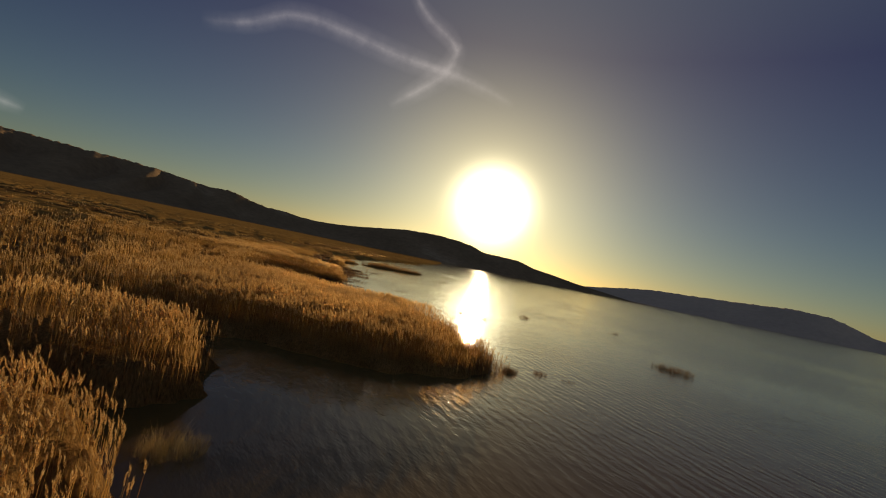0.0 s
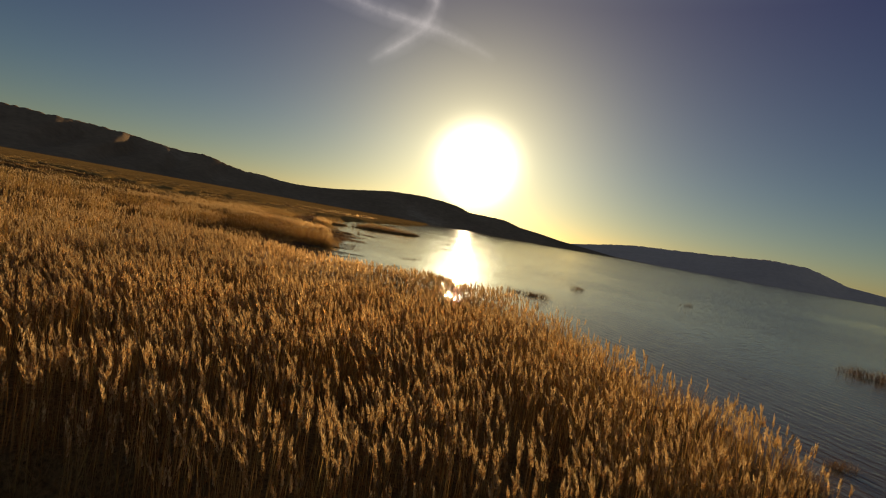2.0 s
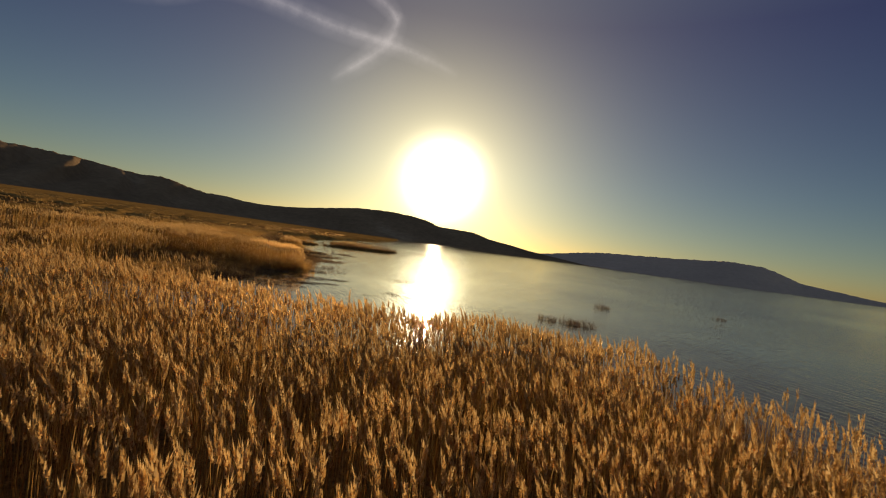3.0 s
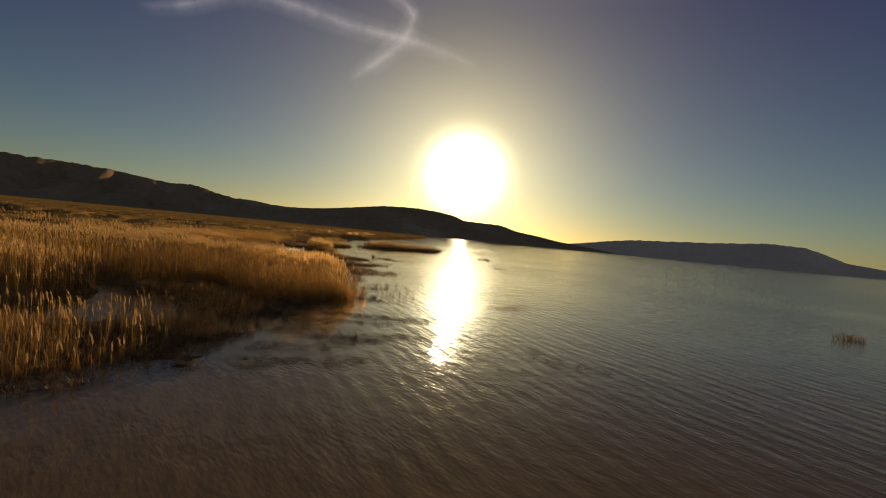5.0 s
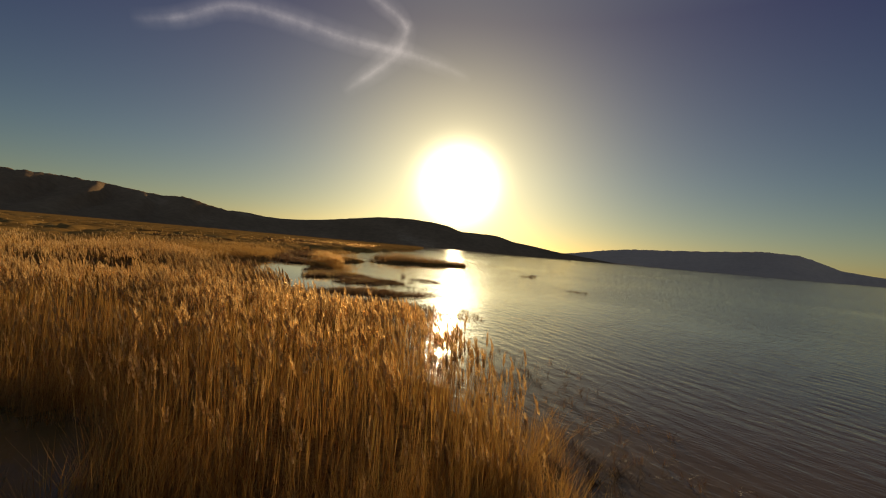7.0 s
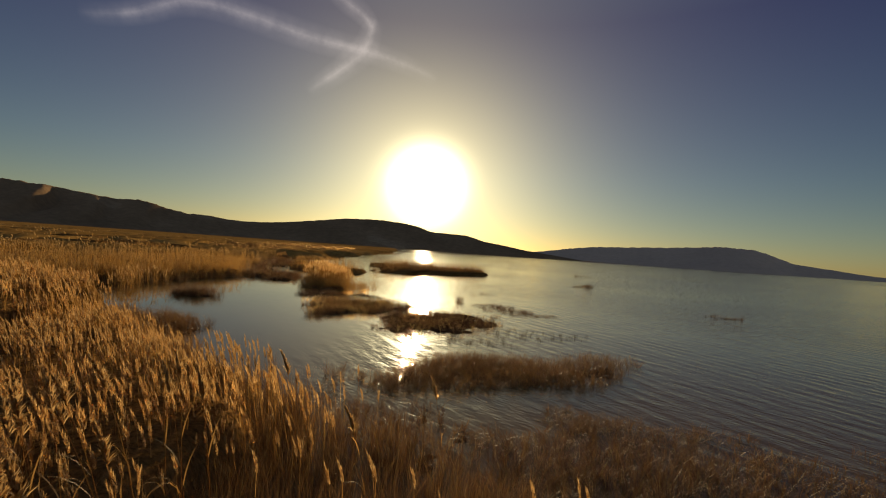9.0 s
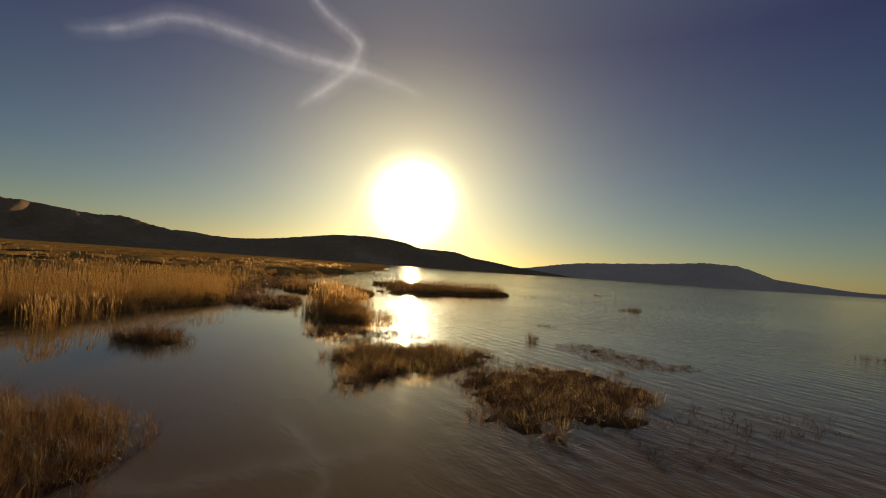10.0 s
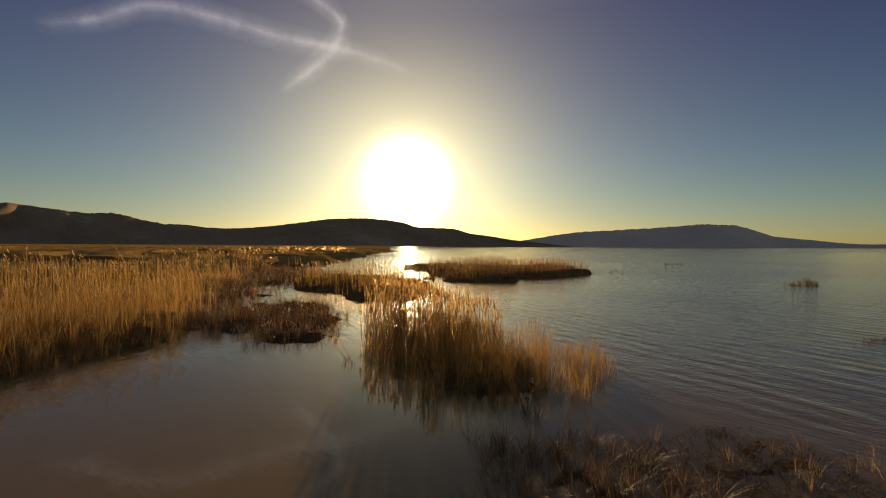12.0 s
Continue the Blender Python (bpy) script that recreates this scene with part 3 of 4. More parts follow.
def build_flats():
    az, ds = np.arange(-95, -4.4, 0.25), np.concatenate([np.arange(0, 240, 4.0), np.array([250, 300, 360, 430, 500, 640, 780, 1180, 1700.0])])
    start = np.interp(az, (-95, -60, -43, -34, -29, -24, -17, -4), (195, 190, 186, 142, 140, 152, 265, 270)) * (1 + 0.04 * np.sin(az * 0.9) + 0.03 * np.sin(az * 2.3 + 1))
    aa, dd = np.meshgrid(np.radians(az), ds, indexing="ij")
    rel = dd.copy()
    dd = dd + start[:, None]
    xx, yy = np.sin(aa) * dd, np.cos(aa) * dd
    far = np.clip((rel - 180) / 120, 0, 1)
    zz = 0.2 + (0.8 + 0.6 * (mounds(xx, yy, 17, 51) * (1 - far) + 0.8 * far)) * np.clip(rel / 7, 0, 1) + 0.12 * wobble(xx, yy, 40, 51) + 0.1 * wobble(xx, yy, 9, 52) * (1 - far)
    shelf = np.clip((-5.5 - np.degrees(aa)) / 9.0, 0, 1)
    zz = zz * shelf - 0.4 * (1 - shelf)
    n, m = xx.shape
    idx = np.arange(n * m).reshape(n, m)
    a, b, c, d = idx[:-1, :-1].ravel(), idx[1:, :-1].ravel(), idx[1:, 1:].ravel(), idx[:-1, 1:].ravel()
    tris = np.concatenate([np.stack([a, c, b], 1), np.stack([a, d, c], 1)])
    ob = new("ground_flats", tri_mesh("ground_flats", np.stack([xx, yy, zz], -1).reshape(-1, 3), tris, [MARSH], smooth=True))
    tagged(ob, "far reed flats at the foot of the hill", "reed flats", kind="structure")


build_flats()


# ---- the reed plain that runs from the shore to the hills ----
def build_plain():
    shore = [(-90, -60), (-62, 20), (-60, 60), (-58, 90), (-56, 112), (-52, 128), (-46, 150), (-44, 195), (-42, 300), (-48, 500), (-72, 900), (-140, 1700)]
    sy, sx = [p[1] for p in shore], [p[0] for p in shore]
    ys = np.concatenate([np.arange(-60, 200, 2.0), np.arange(200, 500, 6.0), np.arange(500, 1701, 25.0)])
    us = np.concatenate([np.arange(0, 30, 1.5), np.arange(30, 120, 5.0), np.arange(120, 500, 20.0), np.arange(500, 1701, 60.0)])
    yy, uu = np.meshgrid(ys, us, indexing="ij")
    edge = np.interp(yy, sy, sx) + (2.5 * wobble(yy, yy * 0, 17, 4) + 0.8 * wobble(yy, yy * 0, 6, 5)) * np.exp(-uu / 8)
    xx = edge - uu
    zz = 0.5 + 0.75 * mounds(xx, yy, 13, 21) + 0.12 * wobble(xx, yy, 7, 22) + 0.12 * wobble(xx, yy, 3, 23)
    gap = wobble(xx * 0.35, yy, 26, 31)
    zz = np.where(gap > 0.95, zz * 0.35, zz)
    zz = np.where(uu < 2.0, np.where(uu < 0.1, -0.2, zz * 0.75), zz)
    n, m = yy.shape
    idx = np.arange(n * m).reshape(n, m)
    a, b, c, d = idx[:-1, :-1].ravel(), idx[1:, :-1].ravel(), idx[1:, 1:].ravel(), idx[:-1, 1:].ravel()
    tris = np.concatenate([np.stack([a, b, c], 1), np.stack([a, c, d], 1)])
    ob = new("ground", tri_mesh("ground", np.stack([xx, yy, zz], -1).reshape(-1, 3), tris, [MARSH], smooth=True))
    tagged(ob, "wide plain of golden dry reeds below the hills", "reed field", kind="structure")


build_plain()

thicket("reed_field", "golden reeds in waves across the plain", "reed field", [(-62, 0), (-60, 60), (-57, 110), (-48, 150), (-48, 200), (-54, 300), (-150, 300), (-230, 150), (-230, 0)], 1.65, density=0.30, seed=160, lanes=0.34, uneven=0.16, grain=9.0, holes=0.75, fat=2.2, litter=0.8)


# ---- old vapour trails, by bearing and height in degrees ----
def vapour_material():
    mat, nt, out = nodes_of("vapour_trail")
    uv = nt.nodes.new("ShaderNodeUVMap")
    sep = nt.nodes.new("ShaderNodeSeparateXYZ")
    nt.links.new(uv.outputs[0], sep.inputs[0])
    across = ramp(nt, sep.outputs[1], ((0.0, (0, 0, 0)), (0.3, (0.35, 0.35, 0.35)), (0.5, (1, 1, 1)), (0.7, (0.3, 0.3, 0.3)), (1.0, (0, 0, 0))))
    along = ramp(nt, sep.outputs[0], ((0.0, (0, 0, 0)), (0.12, (0.8, 0.8, 0.8)), (0.8, (1, 1, 1)), (1.0, (0, 0, 0))))
    puffs = ramp(nt, noise_tex(nt, 0.006, 6, 0.65), ((0.32, (0.45, 0.45, 0.45)), (0.68, (1, 1, 1))))
    fac = mix_col(nt, 1.0, mix_col(nt, 1.0, across, along, "MULTIPLY"), puffs, "MULTIPLY")
    # the trails glow by themselves, in place of the sunlight they scatter
    em = nt.nodes.new("ShaderNodeEmission")
    em.inputs["Strength"].default_value = 0.19
    nt.links.new(mix_col(nt, 1.0, fac, (0.95, 0.92, 1.0), "MULTIPLY"), em.inputs["Color"])
    clear = nt.nodes.new("ShaderNodeBsdfTransparent")
    add = nt.nodes.new("ShaderNodeAddShader")
    nt.links.new(em.outputs[0], add.inputs[0])
    nt.links.new(clear.outputs[0], add.inputs[1])
    nt.links.new(add.outputs[0], out.inputs["Surface"])
    return mat


VAPOUR = vapour_material()


def vapour_trail(points, width, label):
    u = np.linspace(0, 1, 60)
    t = np.linspace(0, 1, len(points))
    az, el = np.interp(u, t, [p[0] for p in points]), np.interp(u, t, [p[1] for p in points])
    az, el = np.convolve(np.pad(az, 4, "edge"), np.ones(9) / 9, "valid"), np.convolve(np.pad(el, 4, "edge"), np.ones(9) / 9, "valid")
    pts = [Vector((math.sin(radians(a)) * math.cos(radians(e)), math.cos(radians(a)) * math.cos(radians(e)), math.sin(radians(e)))) * 4850 for a, e in zip(az, el)]
    verts, tris = [], []
    for i, p in enumerate(pts):
        d = (pts[min(i + 1, 59)] - pts[max(i - 1, 0)]).normalized()
        side = d.cross(p.normalized()) * 4850 * math.tan(radians(width / 2)) * (0.75 + 0.5 * math.sin(math.pi * i / 59))
        verts += [tuple(p - side), tuple(p + side)]
    for i in range(59):
        tris += [(2 * i, 2 * i + 1, 2 * i + 3), (2 * i, 2 * i + 3, 2 * i + 2)]
    me = tri_mesh("vapour_trail", verts, tris, [VAPOUR])
    layer = me.uv_layers.new(name="along")
    idx = np.array(tris).ravel()
    uvs = np.stack([(idx // 2) / 59.0, (idx % 2).astype(float)], 1)
    layer.data.foreach_set("uv", uvs.astype(np.float32).ravel())
    ob = new("backdrop_vapour_trail", me)
    ob.visible_shadow = False
    return tagged(ob, label, "cloud", kind="structure")


vapour_trail([(-37.3, 19.1), (-34, 19.8), (-31.1, 21.0), (-29.6, 22.2), (-27.9, 23.2), (-24.3, 23.5), (-21.1, 23.2), (-17.6, 22.8), (-14.5, 22.4), (-11.4, 22.2), (-8.6, 22.1), (-5.4, 21.6), (-1.2, 20.6), (0.8, 19.6)], 2.6, "bent white vapour trail fading across the evening sky")
vapour_trail([(-7.7, 25.6), (-8.0, 24.4), (-8.25, 23.2), (-8.7, 22.2), (-9.5, 21.2), (-10.9, 20), (-13, 18.3), (-15.2, 16.6)], 2.5, "short crossing white vapour trail")
vapour_trail([(-15, 29.5), (-13.0, 27.6), (-11.4, 26.6), (-9.6, 25.9), (-8.3, 24.9), (-7.6, 23.6)], 2.0, "faint upper end of the crossing vapour trail")
vapour_trail([(-58, 6.6), (-54, 6.5), (-50.5, 6.1), (-48, 5.7)], 1.8, "faint wisp of cloud over the hill")

# ---- reed beds along the flight ----
RB, SG = "reed bed", "sedge island"
thicket("reed_bed", "golden dry reeds with plumes at the water's edge", RB, [(-22, -3), (-5, -3), (-4.0, 2), (-4.2, 5.6), (-5.8, 8.2), (-7.6, 8.9), (-11, 10.2), (-22, 11)], 2.45, seed=101, litter=0.62, gaps=1.0)
thicket("reed_bed", "block of dry reeds jutting into a dark channel", RB, [(-9.2, 11.4), (-8.0, 12.8), (-7.7, 14.6), (-9.2, 16.4), (-12, 17.4), (-18, 17.8), (-40, 19), (-60, 20), (-60, 6), (-22, 10.8), (-13, 11.2)], 2.4, seed=102, litter=0.5, gaps=0.9, uneven=0.12, lanes=0.34)
thicket("reed_bed", "broad golden reed bed ending in a rounded point", RB, [(-60, 21), (-30, 20), (-12, 20.7), (-9.6, 21.6), (-6.3, 21.4), (-4, 21.4), (-1.5, 22.4), (0.6, 24.3), (1.7, 26.6), (1.2, 28.6), (0.2, 31.0), (-0.6, 33.5), (-1.4, 35.6), (-2.5, 37.5), (-4.2, 38.7), (-7.0, 38.8), (-9.4, 38.5), (-10.8, 38.3), (-12.4, 38.6), (-14, 39.8), (-20, 41), (-30, 41.5), (-60, 43)], 2.2, seed=103, litter=0.34, gaps=0.95, uneven=0.08, lanes=0.34, edge=0.9, taper=(-4.0, 0.035), ragged=0.4)
thicket("reed_fringe", "thin broken reeds standing in open water", RB, [(1.0, 24.8), (2.2, 26.4), (2.6, 28.2), (1.6, 29.4), (0.6, 29.6)], 1.15, density=1.6, seed=104, holes=1.0, plumed=0.3)
thicket("grass_bank", "soft olive-brown leafy fringe between reeds and water", "grass", [(0.5, 24.0), (2.0, 25.6), (2.5, 27.0), (2.0, 29.0), (1.0, 31.4), (0.2, 33.8), (-0.6, 36.1), (-2.0, 38.3), (-4.0, 39.5), (-7.0, 39.6), (-9.4, 39.2), (-9.4, 38.0), (-4.4, 37.9), (-3.0, 36.9), (-1.9, 35.0), (-1.1, 33.0), (-0.4, 30.8), (0.6, 28.4), (1.0, 26.6), (0.0, 24.8)], 1.75, "grass", density=3.2, seed=190, uneven=0.2, grain=2.0, ragged=0.4, mats=(RUSSET, PLUME), taper=(-4.0, 0.035))
thicket("reed_bed", "dark-fronted reed bed across a small bay", RB, [(-60, 45), (-34, 44), (-27, 46), (-26, 50), (-27, 55), (-27.5, 60), (-34, 62), (-60, 62)], 2.3, seed=105, litter=0.25, uneven=0.12, lanes=0.5)
thicket("reed_fringe", "scattered pale reeds round a small pool", RB, [(-26, 49), (-22, 49.5), (-20.9, 52.5), (-20.2, 55), (-21.0, 58.5), (-21.8, 61.5), (-23.5, 61.5), (-23.4, 57), (-25.5, 54)], 1.15, density=0.08, seed=106, holes=0.9, plumed=0.25)
thicket("reed_fringe", "loose golden reeds rising from the sedge bank", RB, [(-25.5, 52.0), (-21.4, 50.6), (-20.6, 52.6), (-20.8, 54.4), (-22.6, 56.2), (-24.6, 55.6)], 1.05, density=0.3, seed=192, plumed=0.35, ragged=0.3, uneven=0.15)
thicket("sedge_bank", "low brown sedge round a small pool", "sedge bank", [(-26, 49), (-21.6, 49.2), (-20.2, 51.8), (-19.5, 54.4), (-19.8, 57), (-19.9, 59.5), (-19.5, 63), (-23.5, 63.4), (-27.6, 63.4), (-28.5, 60.5), (-25.6, 61.2), (-23.0, 58.6), (-22.6, 57.2), (-23.7, 55.6), (-25.6, 56), (-27, 54)], 0.46, "sedge", density=1.0, seed=112, holes=0.55, mat_height=0.12)
thicket("grass_clump", "dull red-brown grass clumps among the dark sedge", "grass", [(-26.5, 49), (-22, 49.8), (-20.8, 52.5), (-20.4, 55), (-20.6, 57.5), (-20.2, 60), (-20.2, 62.8), (-23.6, 63.2), (-24.6, 64.2), (-25.2, 63.8), (-27.4, 63.5), (-28.5, 60.5), (-25.6, 61.0), (-23.2, 59.0), (-22.4, 57.4), (-23.6, 55.4), (-26.5, 55.5)], 0.6, "grass", density=1.3, seed=136, holes=1.0, uneven=0.2, grain=2.5, mats=(STRAW, PLUME))
thicket("grass_clump", "golden dry grass standing at the shore", "grass", [(-23.4, 55.6), (-21.5, 54.8), (-19.9, 55.3), (-20.1, 57), (-22, 58.0), (-23.2, 57.4)], 0.66, "grass", density=3.0, seed=161, gaps=1.25, uneven=0.3, grain=1.2, mats=(GRASS, PLUME), lean=(-0.1, 0))
thicket("reed_bed", "brown reed stand with golden tops over the water", RB, [(-60, 63), (-27.2, 62.5), (-26.8, 65.8), (-25.0, 66.0), (-24.4, 64.6), (-23.2, 63.2), (-21.8, 63.1), (-20.2, 62.9), (-18.7, 64.3), (-18.6, 66.5), (-20.4, 69.0), (-23.4, 70.7), (-24.4, 71.6), (-26.6, 72.2), (-29, 71.8), (-60, 70)], 2.1, seed=107, density=0.7, litter=0.14, edge=0.85)
thicket("grass_bank", "soft red-brown growth in the front of the reed stand", "grass", [(-27.0, 65.0), (-25.0, 65.3), (-24.2, 63.8), (-22.8, 62.5), (-20.2, 62.2), (-18.4, 63.6), (-18.0, 65.6), (-18.3, 67.2), (-19.2, 67.2), (-19.2, 65.6), (-20.4, 63.8), (-23.0, 64.2), (-24.4, 66.4), (-27.0, 66.2)], 1.3, "grass", density=2.0, seed=191, uneven=0.15, grain=2.0, ragged=0.4, mats=(STRAW, PLUME))
thicket("reed_bed", "tall golden reeds behind the lower shore growth", RB, [(-60, 73), (-38, 73.5), (-34.5, 76.5), (-34.2, 80), (-34.6, 84.4), (-34.9, 86.8), (-35.2, 88.2), (-36.2, 89.4), (-37.5, 90), (-46, 91), (-60, 92)], 1.95, seed=113, lean=(-0.08, 0.0), litter=0.66, uneven=0.1, lanes=0.34)
thicket("reed_bed", "shoulder-high golden reeds along the shore", RB, [(-34.3, 77.6), (-29.4, 77.4), (-28.3, 78.6), (-28.9, 80.4), (-29.5, 82.4), (-30.0, 83.6), (-31.0, 84.4), (-33.2, 86.4), (-34.8, 87.6), (-34.8, 86.6), (-34.5, 84.4), (-34.2, 80)], 1.36, seed=114, lean=(-0.13, 0.0), litter=0.62, edge=0.75, plumed=0.7)
thicket("reed_fringe", "reddish low reeds fringing the tall stand", RB, [(-20.4, 69.3), (-20.6, 73), (-22.5, 77), (-24.5, 79.5), (-27, 82), (-30.2, 84.5), (-29.0, 80), (-31, 77), (-33, 75), (-30, 72.5), (-23.6, 72)], 0.85, density=0.03, seed=108, holes=0.5, lean=(-0.1, 0))
thicket("grass_bank", "fine reddish dry grass leaning along the reed edge", "grass", [(-20.8, 69.6), (-21.0, 73), (-22.8, 77), (-25.0, 80), (-27.5, 82.4), (-30.2, 84.6), (-29.0, 80), (-31, 77), (-33, 75), (-30, 72.8), (-23.6, 72.2)], 0.95, "grass", density=1.9, seed=137, mats=(RUSSET, PLUME), holes=0.9, lean=(-0.08, 0.0), uneven=0.15)
thicket("grass_bank", "low russet grass at the end of the shore reeds", "grass", [(-31.0, 84.6), (-32.0, 86.4), (-33.1, 88.3), (-34.0, 89.9), (-35.2, 90.9), (-36.9, 91.7), (-39, 91.5), (-38, 89), (-35.2, 87.6), (-33.2, 86.0)], 0.72, "grass", density=2.6, seed=158, uneven=0.15, mats=(RUSSET, PLUME))
thicket("sedge_bank", "dark brown sedge under the low russet grass", "sedge bank", [(-31.2, 84.8), (-32.0, 86.6), (-33.0, 88.4), (-33.9, 90.0), (-35.2, 91.0), (-36.9, 91.8), (-39, 91.5), (-38, 89), (-35.2, 87.8), (-33.2, 86.2)], 0.5, "sedge", density=0.9, seed=159, mat_height=0.1)
thicket("reed_fringe", "nodding reeds at the edge of the stand", RB, [(-31.2, 84.7), (-29.4, 84.1), (-28.3, 83.0), (-27.8, 81.2), (-28.8, 80.4), (-30.4, 82.6)], 1.22, density=0.5, seed=116, lean=(-0.14, 0), uneven=0.16)
thicket("grass_bank", "golden brown growth between the nodding reeds", "grass", [(-31.4, 84.6), (-29.4, 83.9), (-28.3, 82.9), (-27.7, 81.0), (-28.3, 79.0), (-30.4, 82.0)], 0.98, "grass", density=2.6, seed=165, lean=(-0.12, 0), uneven=0.16, mats=(RUSSET, PLUME))
thicket("sedge_bank", "reddish brown sedge along the reed edge", "sedge bank", [(-20.4, 69.3), (-19.4, 73), (-20.2, 77), (-22.0, 80), (-26, 83), (-30.2, 85.0), (-28.8, 80), (-30, 77.5), (-34, 76), (-33, 73), (-23.6, 71.5)], 0.5, "sedge", density=0.6, seed=115, holes=0.8, mat_height=0.03)
thicket("reed_bed", "tall reed bank mirrored in a calm pool", RB, [(-60, 94), (-46, 93), (-42.8, 96.5), (-42.4, 100.5), (-41.7, 103.5), (-41.1, 106.3), (-40.3, 109), (-40.8, 112), (-42.4, 118), (-45, 128), (-47, 140), (-50, 170), (-56, 200), (-66, 200)], 1.36, seed=109, mats=(STRAW, DIM_PLUME), density=1.15, plumed=0.8, fat=0.62, litter=0.3, uneven=0.13, grain=7.0)
thicket("grass_bank", "dense brown leaf growth in the front of the reed bank", "grass", [(-47, 93.6), (-45.5, 93.2), (-42.5, 96.4), (-42.1, 100.3), (-41.4, 103.4), (-40.8, 106.2), (-40.1, 109), (-40.8, 112), (-42.4, 118), (-45, 128), (-48, 128), (-46, 112), (-46, 100)], 1.1, "grass", density=2.6, seed=156, uneven=0.1, mats=(STRAW, PLUME))
thicket("reed_clump", "golden reeds with a grassy foot before the bank", RB, [(-42.0, 98.4), (-40.5, 97.4), (-40.2, 99.2), (-41.0, 101.6), (-42.2, 101.6)], 1.15, seed=119, density=1.4)
thicket("grass_bank", "low brown grass at the foot of the reed bank", "grass", [(-42.0, 99), (-40.9, 102.6), (-40.4, 106.0), (-39.5, 108.4), (-39.0, 109.2), (-40.6, 110.4), (-42.2, 106), (-43, 100)], 0.62, "grass", density=2.6, seed=133, uneven=0.15, mats=(RUSSET, PLUME))
thicket("sedge_bank", "reddish brown sedge and broken reeds round a small pool", "sedge bank", [(-40.2, 109.6), (-38.6, 110.6), (-39.4, 114.5), (-39.8, 118), (-41.3, 126), (-39.8, 127.5), (-37.6, 131), (-40, 138), (-47, 139), (-44.8, 128), (-42.2, 118), (-40.8, 112)], 0.95, "sedge", density=1.1, seed=134, mat_height=0.10, holes=0.3)
thicket("reed_clump", "rounded reed stand with golden tops beyond the pool", RB, [(-37.9, 118.2), (-35.8, 117.4), (-34.2, 119), (-33, 123), (-32.4, 128), (-36, 131), (-39.2, 127), (-38.8, 121)], 1.45, seed=117, mats=(STRAW, DIM_PLUME), litter=0.25, density=1.2, plumed=0.7, fat=0.6)
thicket("reed_clump", "tall feathery reed clump sloping down into the water", RB, [(-34.6, 108), (-34.3, 106.4), (-33.4, 105.8), (-32.4, 106.3), (-31.7, 107.4), (-31.2, 109.4), (-31.8, 111.5), (-33, 113), (-34.4, 113.5), (-34.8, 111)], 1.8, seed=110, lean=(0.03, 0.0), density=1.6, taper=(-34.6, 0.10), plumed=0.95, uneven=0.14, grain=2.4)
thicket("grass_clump", "soft brown growth in front of the reed clump", "grass", [(-34.5, 107.4), (-34.2, 105.4), (-33.2, 104.5), (-32.0, 104.6), (-31.3, 105.8), (-31.0, 107.8), (-31.6, 109.2), (-34.2, 109.2)], 1.1, "grass", density=3.6, seed=139, mats=(STRAW, PLUME), taper=(-34.4, 0.11), lean=(0.06, 0.0), uneven=0.14, grain=1.8)
thicket("grass_clump", "soft brown grass skirt of the reed clump", "grass", [(-33.4, 104.7), (-32.2, 103.8), (-30.6, 103.6), (-29.9, 104.2), (-29.5, 105.4), (-30.0, 106.8), (-31.0, 107.4), (-33.2, 105.8)], 0.8, "grass", density=3.6, seed=138, mats=(STRAW, PLUME), taper=(-32.5, 0.1), uneven=0.16, grain=1.6)
thicket("sedge_mat", "dark sedge under the skirt of the reed clump", SG, [(-34.3, 107), (-34.0, 105.2), (-33.0, 104.2), (-31.8, 103.9), (-30.8, 104.2), (-30.6, 106), (-32, 107.4)], 0.5, "sedge", density=1.3, seed=163, mat_height=0.14)
# the headland stands in shade: russet stalks and dimmer plumes colour that in
thicket("reed_clump", "dark reed headland reaching into the lake", RB, [(-32, 129), (-27.5, 128), (-23, 130.5), (-18.9, 135.5), (-16.5, 141), (-20, 147), (-33, 150)], 1.35, seed=111, mats=(RUSSET, DIM_PLUME), litter=0.3, density=3.4, plumed=0.4, fat=0.6, uneven=0.16, edge=0.55, ragged=0.9)
thicket("sedge_mat", "thin line of reeds trailing off the headland", "sedge island", [(-17.6, 136.5), (-14.2, 141.5), (-13.2, 143.4), (-15, 142.6), (-18, 138)], 0.5, "sedge", density=0.8, seed=118, mat_height=0)

thicket("sedge_island", "low brown sedge tussocks in shallow water", SG, [(-31.8, 98.1), (-31.5, 95.8), (-30.9, 93.6), (-29.9, 93.1), (-29.2, 94.7), (-28.4, 95), (-27.3, 96.7), (-26.5, 98.4), (-29.4, 99.1)], 0.46, "sedge", density=1.25, seed=120)
thicket("grass_clump", "short brown grass over the sedge", "grass", [(-31.5, 97.6), (-31.0, 95.0), (-30.4, 93.8), (-29.3, 95.0), (-27.6, 97.0), (-26.7, 98.4), (-29.4, 98.9)], 0.43, "grass", density=2.6, seed=162, uneven=0.15, grain=1.5, mats=(RUSSET, PLUME), edge=0.9)
# backlit tips on both islands: extra blades whose pale colour holds the glow
thicket("grass_clump", "paler blades for the backlit grass tips over the brown sedge", "grass", [(-31.6, 97.8), (-31.1, 95.0), (-30.4, 93.6), (-29.3, 94.9), (-27.6, 96.9), (-26.6, 98.4), (-29.4, 99.0)], 0.45, "grass", density=1.4, seed=166, uneven=0.15, grain=1.5, mats=(PALE_GRASS, PLUME), edge=0.9, holes=0.6)
